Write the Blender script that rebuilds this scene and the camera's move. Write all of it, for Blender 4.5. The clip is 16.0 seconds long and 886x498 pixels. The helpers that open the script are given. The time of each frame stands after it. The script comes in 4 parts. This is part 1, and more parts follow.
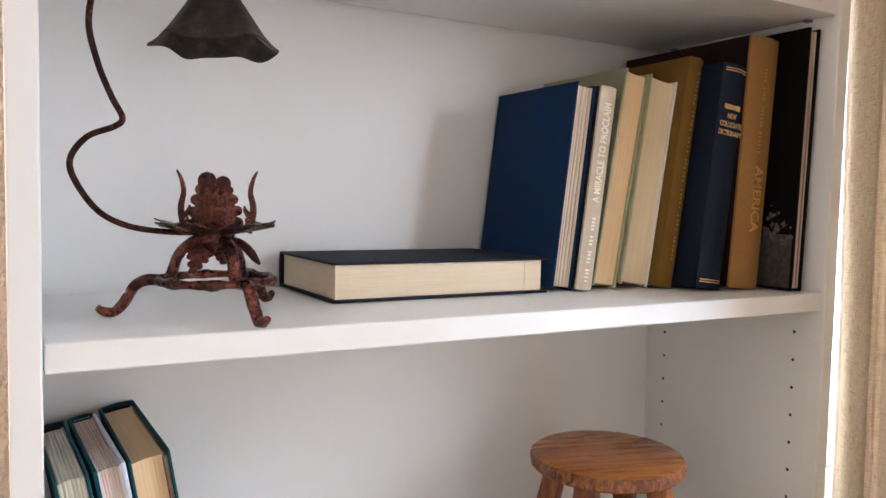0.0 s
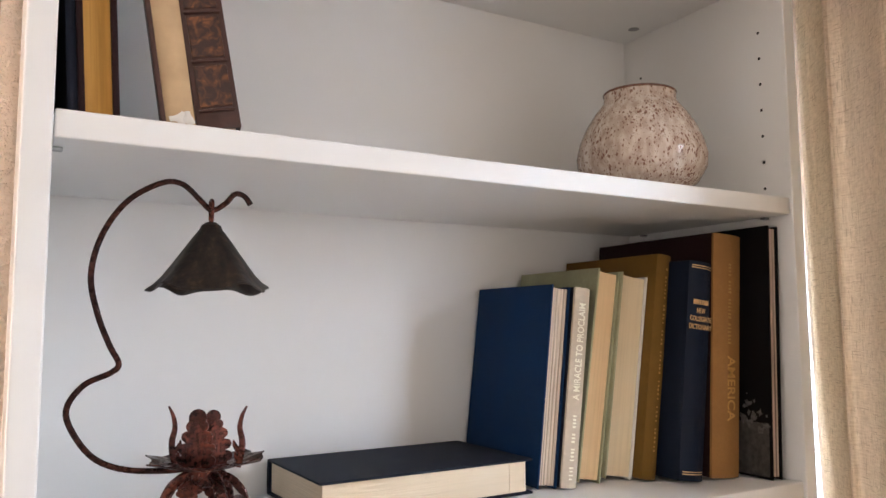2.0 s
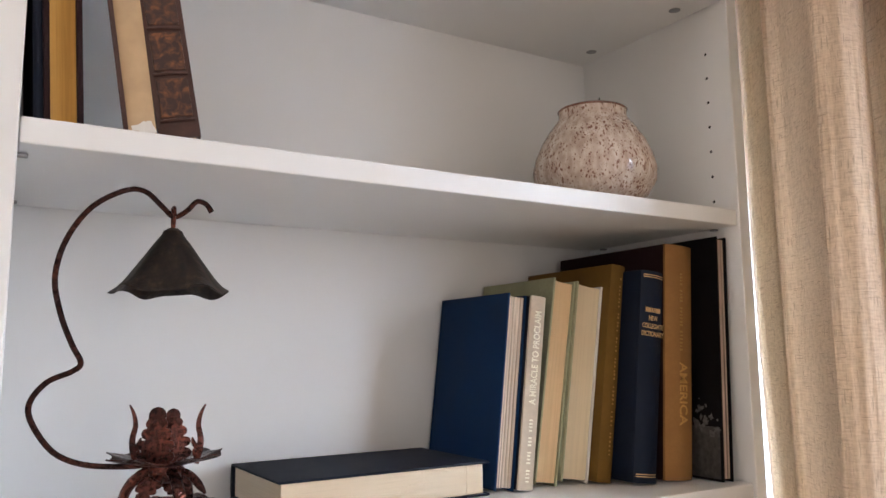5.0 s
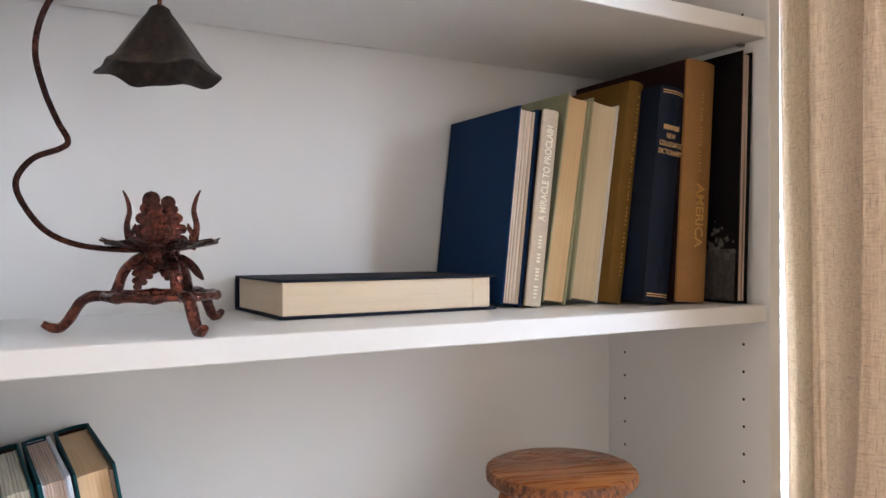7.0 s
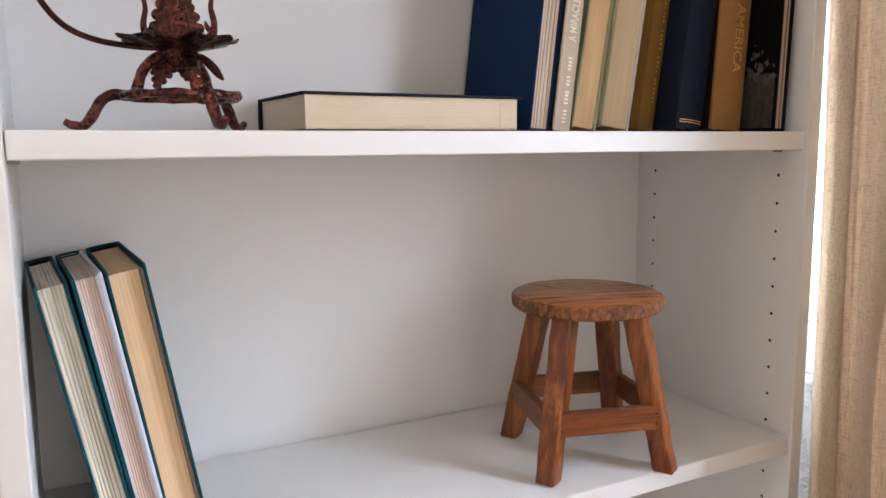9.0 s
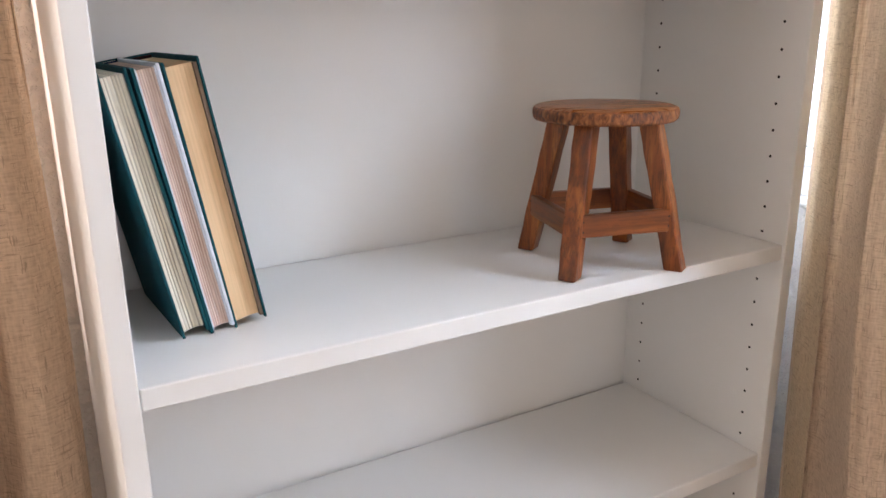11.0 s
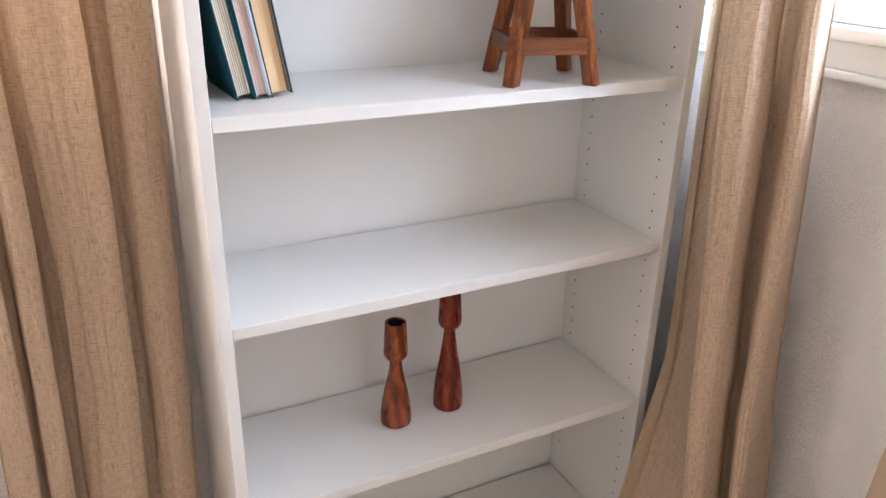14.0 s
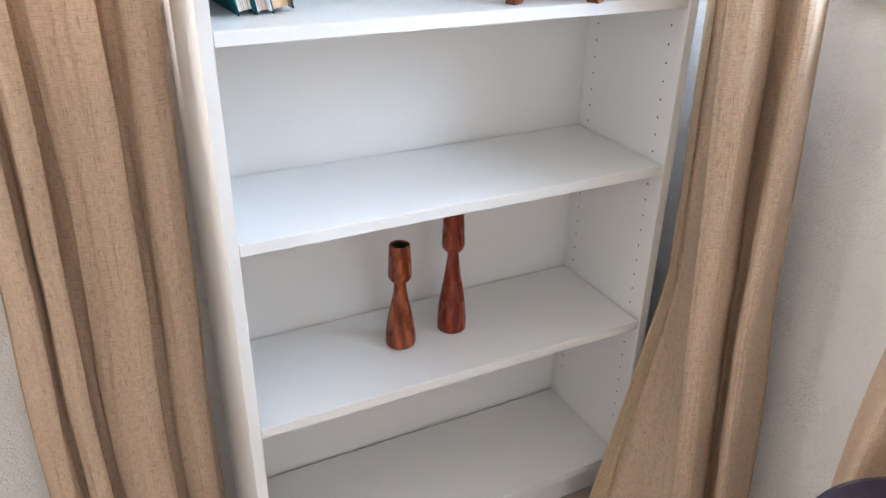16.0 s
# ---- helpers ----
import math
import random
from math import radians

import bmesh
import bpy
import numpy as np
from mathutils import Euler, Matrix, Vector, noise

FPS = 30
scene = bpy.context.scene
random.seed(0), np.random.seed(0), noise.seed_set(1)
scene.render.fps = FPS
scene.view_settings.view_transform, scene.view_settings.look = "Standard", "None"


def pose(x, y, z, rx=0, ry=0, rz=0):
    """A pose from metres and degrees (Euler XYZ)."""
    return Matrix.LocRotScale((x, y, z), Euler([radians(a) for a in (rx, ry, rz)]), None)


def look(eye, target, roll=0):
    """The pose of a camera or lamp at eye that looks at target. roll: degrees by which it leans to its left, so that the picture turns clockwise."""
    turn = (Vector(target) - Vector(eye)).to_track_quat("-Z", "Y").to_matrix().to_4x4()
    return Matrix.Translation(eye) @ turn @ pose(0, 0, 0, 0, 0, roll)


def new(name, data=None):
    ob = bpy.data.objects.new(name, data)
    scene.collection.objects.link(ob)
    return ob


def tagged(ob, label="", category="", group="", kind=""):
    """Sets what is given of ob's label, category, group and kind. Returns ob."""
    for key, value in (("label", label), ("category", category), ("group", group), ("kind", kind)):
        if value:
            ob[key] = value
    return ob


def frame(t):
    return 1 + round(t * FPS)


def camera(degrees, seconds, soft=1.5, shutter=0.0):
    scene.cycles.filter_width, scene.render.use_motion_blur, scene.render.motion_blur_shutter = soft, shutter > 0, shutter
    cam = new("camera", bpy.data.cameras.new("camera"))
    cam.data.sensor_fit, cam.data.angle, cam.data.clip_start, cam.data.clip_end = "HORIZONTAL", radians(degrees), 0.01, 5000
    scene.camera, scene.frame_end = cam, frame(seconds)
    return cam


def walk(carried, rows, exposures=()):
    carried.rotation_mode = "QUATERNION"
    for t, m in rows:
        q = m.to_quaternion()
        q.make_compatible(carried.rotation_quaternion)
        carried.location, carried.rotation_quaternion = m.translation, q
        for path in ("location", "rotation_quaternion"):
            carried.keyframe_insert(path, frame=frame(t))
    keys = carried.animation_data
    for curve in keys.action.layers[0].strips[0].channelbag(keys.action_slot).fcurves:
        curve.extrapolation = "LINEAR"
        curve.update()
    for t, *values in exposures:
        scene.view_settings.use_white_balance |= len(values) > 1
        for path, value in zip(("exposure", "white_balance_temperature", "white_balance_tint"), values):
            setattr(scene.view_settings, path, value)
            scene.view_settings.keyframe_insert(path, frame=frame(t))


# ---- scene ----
cam = camera(60.3, 16.0)
PATH = [
    (0, (-0.014, -0.522, 1.503), (0.965, 1.217, 1.376), 1.2),
    (0.5, (-0.013, -0.528, 1.525), (0.979, 1.207, 1.465), 0.7),
    (1, (-0.018, -0.544, 1.553), (0.979, 1.19, 1.57), 0.4),
    (1.5, (-0.021, -0.545, 1.569), (0.978, 1.184, 1.682), -0.0),
    (2, (-0.025, -0.553, 1.587), (0.974, 1.169, 1.783), -0.3),
    (2.5, (-0.021, -0.571, 1.604), (0.98, 1.141, 1.863), -0.6),
    (3, (-0.014, -0.587, 1.611), (0.999, 1.109, 1.921), -0.9),
    (3.2, (-0.013, -0.594, 1.614), (1.005, 1.098, 1.935), -1.0),
    (5.3, (-0.014, -0.593, 1.545), (1.011, 1.107, 1.789), -0.4),
    (5.5, (-0.007, -0.591, 1.533), (1.007, 1.119, 1.753), -0.3),
    (6, (0.001, -0.581, 1.516), (1.011, 1.139, 1.664), -0.1),
    (6.5, (0.007, -0.579, 1.496), (1.003, 1.153, 1.575), -0.2),
    (7, (0.015, -0.566, 1.475), (1.007, 1.17, 1.473), -0.2),
    (7.5, (0.016, -0.559, 1.455), (1.0, 1.181, 1.384), -0.3),
    (8, (0.017, -0.56, 1.433), (0.981, 1.187, 1.301), -0.5),
    (8.5, (0.017, -0.559, 1.412), (0.965, 1.192, 1.215), -0.6),
    (9, (0.021, -0.561, 1.399), (0.937, 1.196, 1.127), -0.4),
    (9.5, (0.014, -0.559, 1.37), (0.909, 1.194, 1.016), -0.1),
    (10, (0.017, -0.562, 1.342), (0.875, 1.19, 0.902), -0.0),
    (10.2, (0.015, -0.562, 1.331), (0.873, 1.182, 0.859), -0.1),
    (12.3, (-0.201, -0.673, 1.32), (0.919, 0.856, 0.681), -0.6),
    (12.5, (-0.199, -0.7, 1.312), (0.906, 0.835, 0.66), -0.4),
    (13, (-0.173, -0.829, 1.299), (0.803, 0.768, 0.595), 0.9),
    (13.5, (-0.166, -0.913, 1.295), (0.714, 0.717, 0.542), 1.2),
    (14, (-0.164, -0.941, 1.291), (0.679, 0.69, 0.498), 1.3),
    (14.5, (-0.167, -0.952, 1.279), (0.657, 0.666, 0.441), 1.2),
    (15, (-0.176, -0.966, 1.261), (0.635, 0.637, 0.38), 1.0),
    (15.5, (-0.174, -0.972, 1.252), (0.629, 0.621, 0.347), 0.9),
    (16, (-0.171, -0.97, 1.26), (0.631, 0.614, 0.339), 1.0),
]
walk(cam, [(t, look(eye, target, roll)) for t, eye, target, roll in PATH], exposures=[(0, 0.03, 6250, 13), (3, 0.08, 6250, 13), (5.3, -0.06, 6150, 13), (10.2, -0.08, 6270, 15), (12.5, 0.0, 6120, 15), (15.0, 0.15, 6040, 15), (15.5, 0.21, 5690, 9), (16, 0.31, 5600, 8)])

# ---- world, sun, window light and added rear fill ----
world = bpy.data.worlds.new("world")
scene.world = world
world.use_nodes = True
wn = world.node_tree
sky = wn.nodes.new("ShaderNodeTexSky")
sky.sky_type, sky.sun_disc = "NISHITA", False
sky.sun_elevation, sky.sun_rotation = radians(56), radians(80)
wn.links.new(sky.outputs[0], wn.nodes["Background"].inputs[0])
wn.nodes["Background"].inputs[1].default_value = 0.15

sun = new("sun", bpy.data.lights.new("sun", "SUN"))
sun.data.energy, sun.data.angle, sun.data.color = 3.0, radians(0.6), (1.0, 0.94, 0.85)
sun.matrix_world = look((3.0, -0.2, 4.6), (0.75, -0.05, 1.25))


def window_or_fill_light(name, place, target, wide, high, watts, colour):
    lamp = new(name, bpy.data.lights.new(name, "AREA"))
    lamp.data.shape, lamp.data.size, lamp.data.size_y = "RECTANGLE", wide, high
    lamp.data.energy, lamp.data.color = watts, colour
    lamp.matrix_world = look(place, target)
    return lamp


window_or_fill_light("window_light_right", (1.10, -0.42, 1.62), (0.0, -0.42, 1.55), 1.2, 0.85, 74, (0.78, 0.89, 1.0))
window_or_fill_light("window_light_left", (-0.78, 0.305, 1.58), (-0.78, -1.0, 1.58), 1.12, 0.92, 64, (1.0, 0.87, 0.75))
# fill lamp added behind the camera; no source is known there
window_or_fill_light("rear_fill_light", (0.36, -3.0, 1.33), (0.36, 0.0, 1.0), 0.9, 1.7, 9.5, (1.0, 0.90, 0.80))

# ---- materials ----


class Nodes:
    """A small builder for one procedural material."""

    def __init__(self, name, rough=0.5, metal=0.0):
        self.mat = bpy.data.materials.new(name)
        self.mat.use_nodes = True
        self.t = self.mat.node_tree
        self.bsdf = self.t.nodes["Principled BSDF"]
        self.bsdf.inputs["Roughness"].default_value = rough
        self.bsdf.inputs["Metallic"].default_value = metal
        self.coord = self.t.nodes.new("ShaderNodeTexCoord")

    def link(self, a, b):
        self.t.links.new(a, b)

    def mapping(self, scale=(1, 1, 1), rot=(0, 0, 0)):
        m = self.t.nodes.new("ShaderNodeMapping")
        m.inputs["Scale"].default_value = scale
        m.inputs["Rotation"].default_value = rot
        self.link(self.coord.outputs["Object"], m.inputs[0])
        return m.outputs[0]

    def noise(self, scale, detail=3.0, vec=None, distortion=0.0):
        n = self.t.nodes.new("ShaderNodeTexNoise")
        n.inputs["Scale"].default_value = scale
        n.inputs["Detail"].default_value = detail
        n.inputs["Distortion"].default_value = distortion
        self.link(vec if vec else self.coord.outputs["Object"], n.inputs["Vector"])
        return n.outputs["Fac"]

    def wave(self, scale, vec=None, distortion=0.0, axis="X", detail=2.0, kind="BANDS"):
        n = self.t.nodes.new("ShaderNodeTexWave")
        n.wave_type = kind
        if kind == "BANDS":
            n.bands_direction = axis
        n.inputs["Scale"].default_value = scale
        n.inputs["Distortion"].default_value = distortion
        n.inputs["Detail"].default_value = detail
        self.link(vec if vec else self.coord.outputs["Object"], n.inputs["Vector"])
        return n.outputs["Fac"]

    def voronoi(self, scale, vec=None, rand=1.0):
        n = self.t.nodes.new("ShaderNodeTexVoronoi")
        n.inputs["Scale"].default_value = scale
        n.inputs["Randomness"].default_value = rand
        self.link(vec if vec else self.coord.outputs["Object"], n.inputs["Vector"])
        return n.outputs["Distance"]

    def ramp(self, fac, *stops):
        n = self.t.nodes.new("ShaderNodeValToRGB")
        e = n.color_ramp.elements
        while len(e) < len(stops):
            e.new(0.5)
        for el, (p, c) in zip(e, stops):
            el.position = p
            el.color = (*c, 1) if len(c) == 3 else (c[0],) * 3 + (1,)
        self.link(fac, n.inputs[0])
        return n.outputs[0]

    def mix(self, a, b, fac, kind="MIX"):
        n = self.t.nodes.new("ShaderNodeMix")
        n.data_type, n.blend_type = "RGBA", kind
        for sock, v in ((n.inputs[0], fac), (n.inputs[6], a), (n.inputs[7], b)):
            if isinstance(v, (int, float)):
                sock.default_value = v
            elif isinstance(v, tuple):
                sock.default_value = (*v, 1)
            else:
                self.link(v, sock)
        return n.outputs[2]

    def math(self, kind, a, b):
        n = self.t.nodes.new("ShaderNodeMath")
        n.operation = kind
        for sock, v in zip(n.inputs, (a, b)):
            if isinstance(v, (int, float)):
                sock.default_value = v
            else:
                self.link(v, sock)
        return n.outputs[0]

    def colour(self, c):
        if isinstance(c, tuple):
            self.bsdf.inputs["Base Color"].default_value = (*c, 1)
        else:
            self.link(c, self.bsdf.inputs["Base Color"])
        return self

    def rough(self, fac, lo, hi):
        n = self.t.nodes.new("ShaderNodeMapRange")
        n.inputs[3].default_value, n.inputs[4].default_value = lo, hi
        self.link(fac, n.inputs[0])
        self.link(n.outputs[0], self.bsdf.inputs["Roughness"])
        return self

    def bump(self, height, strength=0.3, distance=0.001):
        n = self.t.nodes.new("ShaderNodeBump")
        n.inputs["Strength"].default_value, n.inputs["Distance"].default_value = strength, distance
        self.link(height, n.inputs["Height"])
        self.link(n.outputs[0], self.bsdf.inputs["Normal"])
        return self


def tint(c, k):
    return tuple(min(1.0, v * k) for v in c)


def plain(name, c, rough=0.5, metal=0.0, grain=120, spread=0.12, bump=0.15, dist=0.0004):
    m = Nodes(name, rough, metal)
    f = m.noise(grain, 4)
    big = m.noise(grain / 18, 2)
    base = m.ramp(f, (0.3, tint(c, 1 - spread)), (0.7, tint(c, 1 + spread)))
    m.colour(m.mix(base, m.ramp(big, (0.3, tint(c, 1 - spread)), (0.7, tint(c, 1 + spread))), 0.45))
    m.rough(big, max(0.02, rough - 0.06), min(1, rough + 0.08))
    m.bump(f, bump, dist)
    return m.mat


def cloth_cover(name, c, rough=0.72):
    """Book cloth: a fine woven bump with rubbed lighter places."""
    m = Nodes(name, rough)
    weave = m.math("ADD", m.wave(900, axis="Y", distortion=1.0), m.wave(900, axis="Z", distortion=1.0))
    worn = m.noise(26, 5)
    m.colour(m.mix(m.ramp(worn, (0.35, tint(c, 0.85)), (0.62, tint(c, 1.08)), (0.8, tint(c, 1.35))), tint(c, 0.8), m.noise(220, 2)))
    m.rough(worn, rough - 0.1, rough + 0.12)
    m.bump(weave, 0.2, 0.0003)
    m.bsdf.inputs["Specular IOR Level"].default_value = 0.22
    return m.mat


def pages(name, c, lines=420, axis="X", k=1.0):
    """Page edges: thin uneven leaves lying side by side along one axis."""
    m = Nodes(name, 0.85)
    s = {"X": (1, 0.02, 0.02), "Z": (0.02, 0.02, 1)}[axis]
    v = m.mapping(s)
    leaf = m.noise(lines, 5, v)
    sect = m.noise(lines / 6, 2, v)
    stain = m.noise(9, 3)
    body = m.ramp(leaf, (0.40, tint(c, 1 - 0.22 * k)), (0.5, c), (0.62, tint(c, 1 + 0.08 * k)))
    body = m.mix(body, m.ramp(sect, (0.42, tint(c, 1 - 0.28 * k)), (0.53, tint(c, 1.05))), 0.35)
    m.colour(m.mix(body, m.ramp(stain, (0.4, (c[0] * 0.95, c[1] * 0.85, c[2] * 0.7)), (0.7, tint(c, 1.1))), 0.3))
    m.bump(m.math("ADD", leaf, sect), 0.6, 0.0007)
    return m.mat


def gathered(name, c, gap, bands, sway):
    """Page edges bound in gatherings, with dark gaps that sway between them."""
    m = Nodes(name, 0.85)
    v = m.mapping((1, 0.03, 0.035))
    band = m.wave(bands, v, sway, "X", 2.0)
    leaf = m.noise(900, 4, m.mapping((1, 0.02, 0.02)))
    body = m.mix(m.ramp(leaf, (0.38, tint(c, 0.8)), (0.6, tint(c, 1.06))), gap, m.math("MULTIPLY", m.ramp(band, (0.12, (1.0,)), (0.42, (0.0,))), m.ramp(m.noise(160, 2, v), (0.34, (0.1,)), (0.6, (0.85,)))))
    m.colour(body)
    m.bump(m.math("ADD", leaf, band), 0.6, 0.0007)
    return m.mat


def wood(name, dark, mid, light, scale=14, stretch=(1, 1, 0.05), rough=0.45, figure=0.5, swirl=2.5, pores=0.0, rot=(0, 0, 0)):
    """Oiled wood: long fibres, darker growth figure, pores and stains. stretch: small along the grain."""
    m = Nodes(name, rough)
    v = m.mapping(stretch, rot)
    fibre = m.noise(scale * 9, 6, v, 0.3)
    broad = m.noise(scale * 1.6, 3, v, swirl)
    rings = m.wave(scale * 1.2, v, swirl * 2.2, "X", 3.0)
    stain = m.noise(20, 4)
    base = m.ramp(m.mix(fibre, broad, 0.5), (0.32, dark), (0.5, mid), (0.68, light))
    base = m.mix(base, m.ramp(rings, (0.25, dark), (0.6, mid), (0.95, light)), figure)
    base = m.mix(base, m.ramp(stain, (0.3, tint(dark, 0.7)), (0.55, mid)), m.math("MULTIPLY", m.math("LESS_THAN", stain, 0.42), 0.35))
    if pores:
        streak = m.math("GREATER_THAN", m.math("ADD", m.noise(620, 2, v), m.math("MULTIPLY", m.noise(45, 3), 0.3)), 0.72)
        base = m.mix(base, tint(dark, 0.6), m.math("MULTIPLY", streak, pores))
    m.bsdf.inputs["Specular IOR Level"].default_value = 0.45
    m.colour(base)
    m.rough(fibre, rough - 0.1, rough + 0.15)
    m.bump(m.math("ADD", fibre, broad), 0.45, 0.0008)
    return m.mat


def linen(name, c, sheer=0.14):
    """Loose linen weave with short dark slubs that lets daylight through; laid along the cloth."""
    m = Nodes(name, 0.9)

    def laid(across, down):
        n = m.t.nodes.new("ShaderNodeMapping")
        n.inputs["Scale"].default_value = (across, down, 1)
        m.link(m.coord.outputs["UV"], n.inputs[0])
        return n.outputs[0]

    warp = m.noise(1.0, 2, laid(430, 75))
    weft = m.noise(1.0, 2, laid(85, 470))
    patch = m.noise(1.0, 3, laid(24, 17))
    slub_v = m.math("GREATER_THAN", m.math("ADD", m.noise(1.0, 1.5, laid(520, 42)), m.math("MULTIPLY", patch, 0.16)), 0.748)
    slub_h = m.math("GREATER_THAN", m.math("ADD", m.noise(1.0, 1.5, laid(40, 560)), m.math("MULTIPLY", patch, 0.16)), 0.752)
    body = m.ramp(m.math("MULTIPLY", m.math("ADD", warp, weft), 0.5), (0.34, tint(c, 0.70)), (0.5, c), (0.66, tint(c, 1.20)))
    body = m.mix(body, tint(c, 0.30), m.math("MULTIPLY", m.math("MAXIMUM", slub_v, slub_h), 0.66))
    body = m.mix(body, m.ramp(patch, (0.3, tint(c, 0.88)), (0.7, tint(c, 1.1))), 0.25)
    m.colour(body)
    m.bump(m.math("ADD", m.math("ADD", warp, weft), m.math("MAXIMUM", slub_v, slub_h)), 0.5, 0.0006)
    tr = m.t.nodes.new("ShaderNodeBsdfTranslucent")
    m.link(m.mix(body, (0.95, 0.66, 0.36), 0.55), tr.inputs[0])
    mx = m.t.nodes.new("ShaderNodeMixShader")
    mx.inputs[0].default_value = sheer
    m.link(m.bsdf.outputs[0], mx.inputs[1])
    m.link(tr.outputs[0], mx.inputs[2])
    m.link(mx.outputs[0], m.t.nodes["Material Output"].inputs[0])
    return m.mat


def melamine():
    m = Nodes("white_melamine", 0.32)
    f = m.noise(320, 3)
    big = m.noise(3.5, 3)
    m.colour(m.mix((0.80, 0.795, 0.78), m.ramp(big, (0.3, (0.77, 0.765, 0.75)), (0.7, (0.82, 0.815, 0.80))), 0.6))
    m.rough(m.mix(f, big, 0.5), 0.26, 0.42)
    m.bump(f, 0.12, 0.00025)
    return m.mat


def plaster(name, c):
    """Orange-peel wall paint."""
    m = Nodes(name, 0.75)
    blob = m.noise(230, 2, None, 0.0)
    m.colour(m.mix(c, m.ramp(m.noise(2.5, 3), (0.3, tint(c, 0.94)), (0.7, tint(c, 1.04))), 0.6))
    m.bump(m.ramp(blob, (0.45, (0.0,)), (0.70, (1.0,))), 0.85, 0.0021)
    return m.mat


def forged(name="copper_brown_iron", k=1.0):
    """Wrought iron, blackened with rubbed copper-red high places."""
    m = Nodes(name, 0.42, 0.75)
    f = m.noise(34, 3)
    g = m.noise(300, 3)
    m.colour(m.ramp(m.mix(f, g, 0.35), (0.34, (0.020, 0.012, 0.012)), (0.50, tint((0.080, 0.026, 0.020), k)), (0.62, tint((0.20, 0.058, 0.036), k)), (0.78, tint((0.55, 0.20, 0.11), k))))
    m.rough(g, 0.16, 0.40)
    m.bump(m.math("ADD", f, g), 0.5, 0.0012)
    return m.mat


def dark_forged():
    m = Nodes("blackened_iron", 0.5, 0.6)
    f = m.noise(40, 5, m.mapping((3, 3, 0.5)))
    g = m.noise(240, 3)
    m.colour(m.ramp(m.mix(f, g, 0.3), (0.35, (0.014, 0.012, 0.012)), (0.55, (0.04, 0.028, 0.022)), (0.72, (0.11, 0.065, 0.045))))
    m.rough(g, 0.38, 0.62)
    m.bump(m.math("ADD", f, g), 0.4, 0.0012)
    return m.mat


def speckled():
    """Glazed stoneware: warm white with brown iron flecks."""
    m = Nodes("speckled_stoneware", 0.22)
    warpv = m.t.nodes.new("ShaderNodeVectorMath")
    warpv.operation = "ADD"
    nz = m.t.nodes.new("ShaderNodeTexNoise")
    nz.inputs["Scale"].default_value = 60
    sc = m.t.nodes.new("ShaderNodeVectorMath")
    sc.operation = "SCALE"
    sc.inputs["Scale"].default_value = 0.006
    m.link(m.coord.outputs["Object"], nz.inputs["Vector"])
    m.link(nz.outputs["Color"], sc.inputs[0])
    m.link(m.mapping((1, 1, 0.5)), warpv.inputs[0])
    m.link(sc.outputs[0], warpv.inputs[1])
    fleck = m.voronoi(285, warpv.outputs[0])
    small = m.voronoi(560, warpv.outputs[0])
    patch = m.noise(45, 3)
    fl = m.math("LESS_THAN", fleck, m.math("MULTIPLY", patch, 0.60))
    fs = m.math("LESS_THAN", small, m.math("MULTIPLY", patch, 0.44))
    base = m.ramp(m.noise(130, 4, m.mapping((1, 1, 0.4))), (0.34, (0.41, 0.305, 0.240)), (0.5, (0.51, 0.405, 0.330)), (0.66, (0.60, 0.51, 0.43)))
    m.colour(m.mix(m.mix(base, (0.17, 0.070, 0.042), m.math("MULTIPLY", fl, 0.85)), (0.12, 0.06, 0.040), m.math("MULTIPLY", fs, 0.75)))
    m.rough(patch, 0.07, 0.16)
    m.bump(m.math("ADD", fl, m.noise(30, 2)), 0.12, 0.0008)
    return m.mat


WHITE = melamine()
DARKHOLE = plain("dark_recess", (0.02, 0.02, 0.022), 0.9)
STEEL = plain("dull_steel", (0.32, 0.32, 0.33), 0.35, 0.9)
WALLPAINT = plaster("wall_paint", (0.83, 0.805, 0.775))
CEILINGPAINT = plaster("ceiling_paint", (0.78, 0.78, 0.76))
TRIM = plain("white_trim_paint", (0.80, 0.80, 0.78), 0.35, 0, 60, 0.03, 0.08)
CARPET = plain("beige_carpet", (0.36, 0.30, 0.24), 0.95, 0, 400, 0.3, 0.8, 0.004)
LINEN = linen("lined_linen_curtain", (0.520, 0.386, 0.276), 0.048)
SHEER = linen("unlined_linen_edge", (0.50, 0.37, 0.235), 0.028)
IRON, ARMIRON, BLACKIRON = forged(), forged("dark_brown_iron", 0.42), dark_forged()
VASEGLAZE = speckled()
RIMGLAZE = plain("brown_rim_glaze", (0.15, 0.075, 0.052), 0.22, 0, 320, 0.8, 0.1)
STOOL = ((0.032, 0.007, 0.002), (0.21, 0.050, 0.008), (0.46, 0.165, 0.036))
STOOLWOOD = wood("stool_wood", *STOOL, 17, (1, 1, 0.10), 0.34, 0.10, 0.9, 0.4)
RAILWOOD = wood("stool_rail_wood", (0.050, 0.012, 0.003), (0.20, 0.052, 0.009), (0.36, 0.125, 0.028), 20, (0.06, 1, 1), 0.34, 0.10, 0.6, 0.3)
SEATWOOD = wood("stool_seat_wood", (0.20, 0.056, 0.011), (0.33, 0.104, 0.021), (0.45, 0.180, 0.048), 18, (0.06, 1, 1), 0.26, 0.06, 0.4, 0.3)
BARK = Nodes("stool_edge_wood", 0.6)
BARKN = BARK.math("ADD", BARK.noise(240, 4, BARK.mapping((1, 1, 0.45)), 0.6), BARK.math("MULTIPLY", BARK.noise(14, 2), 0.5))
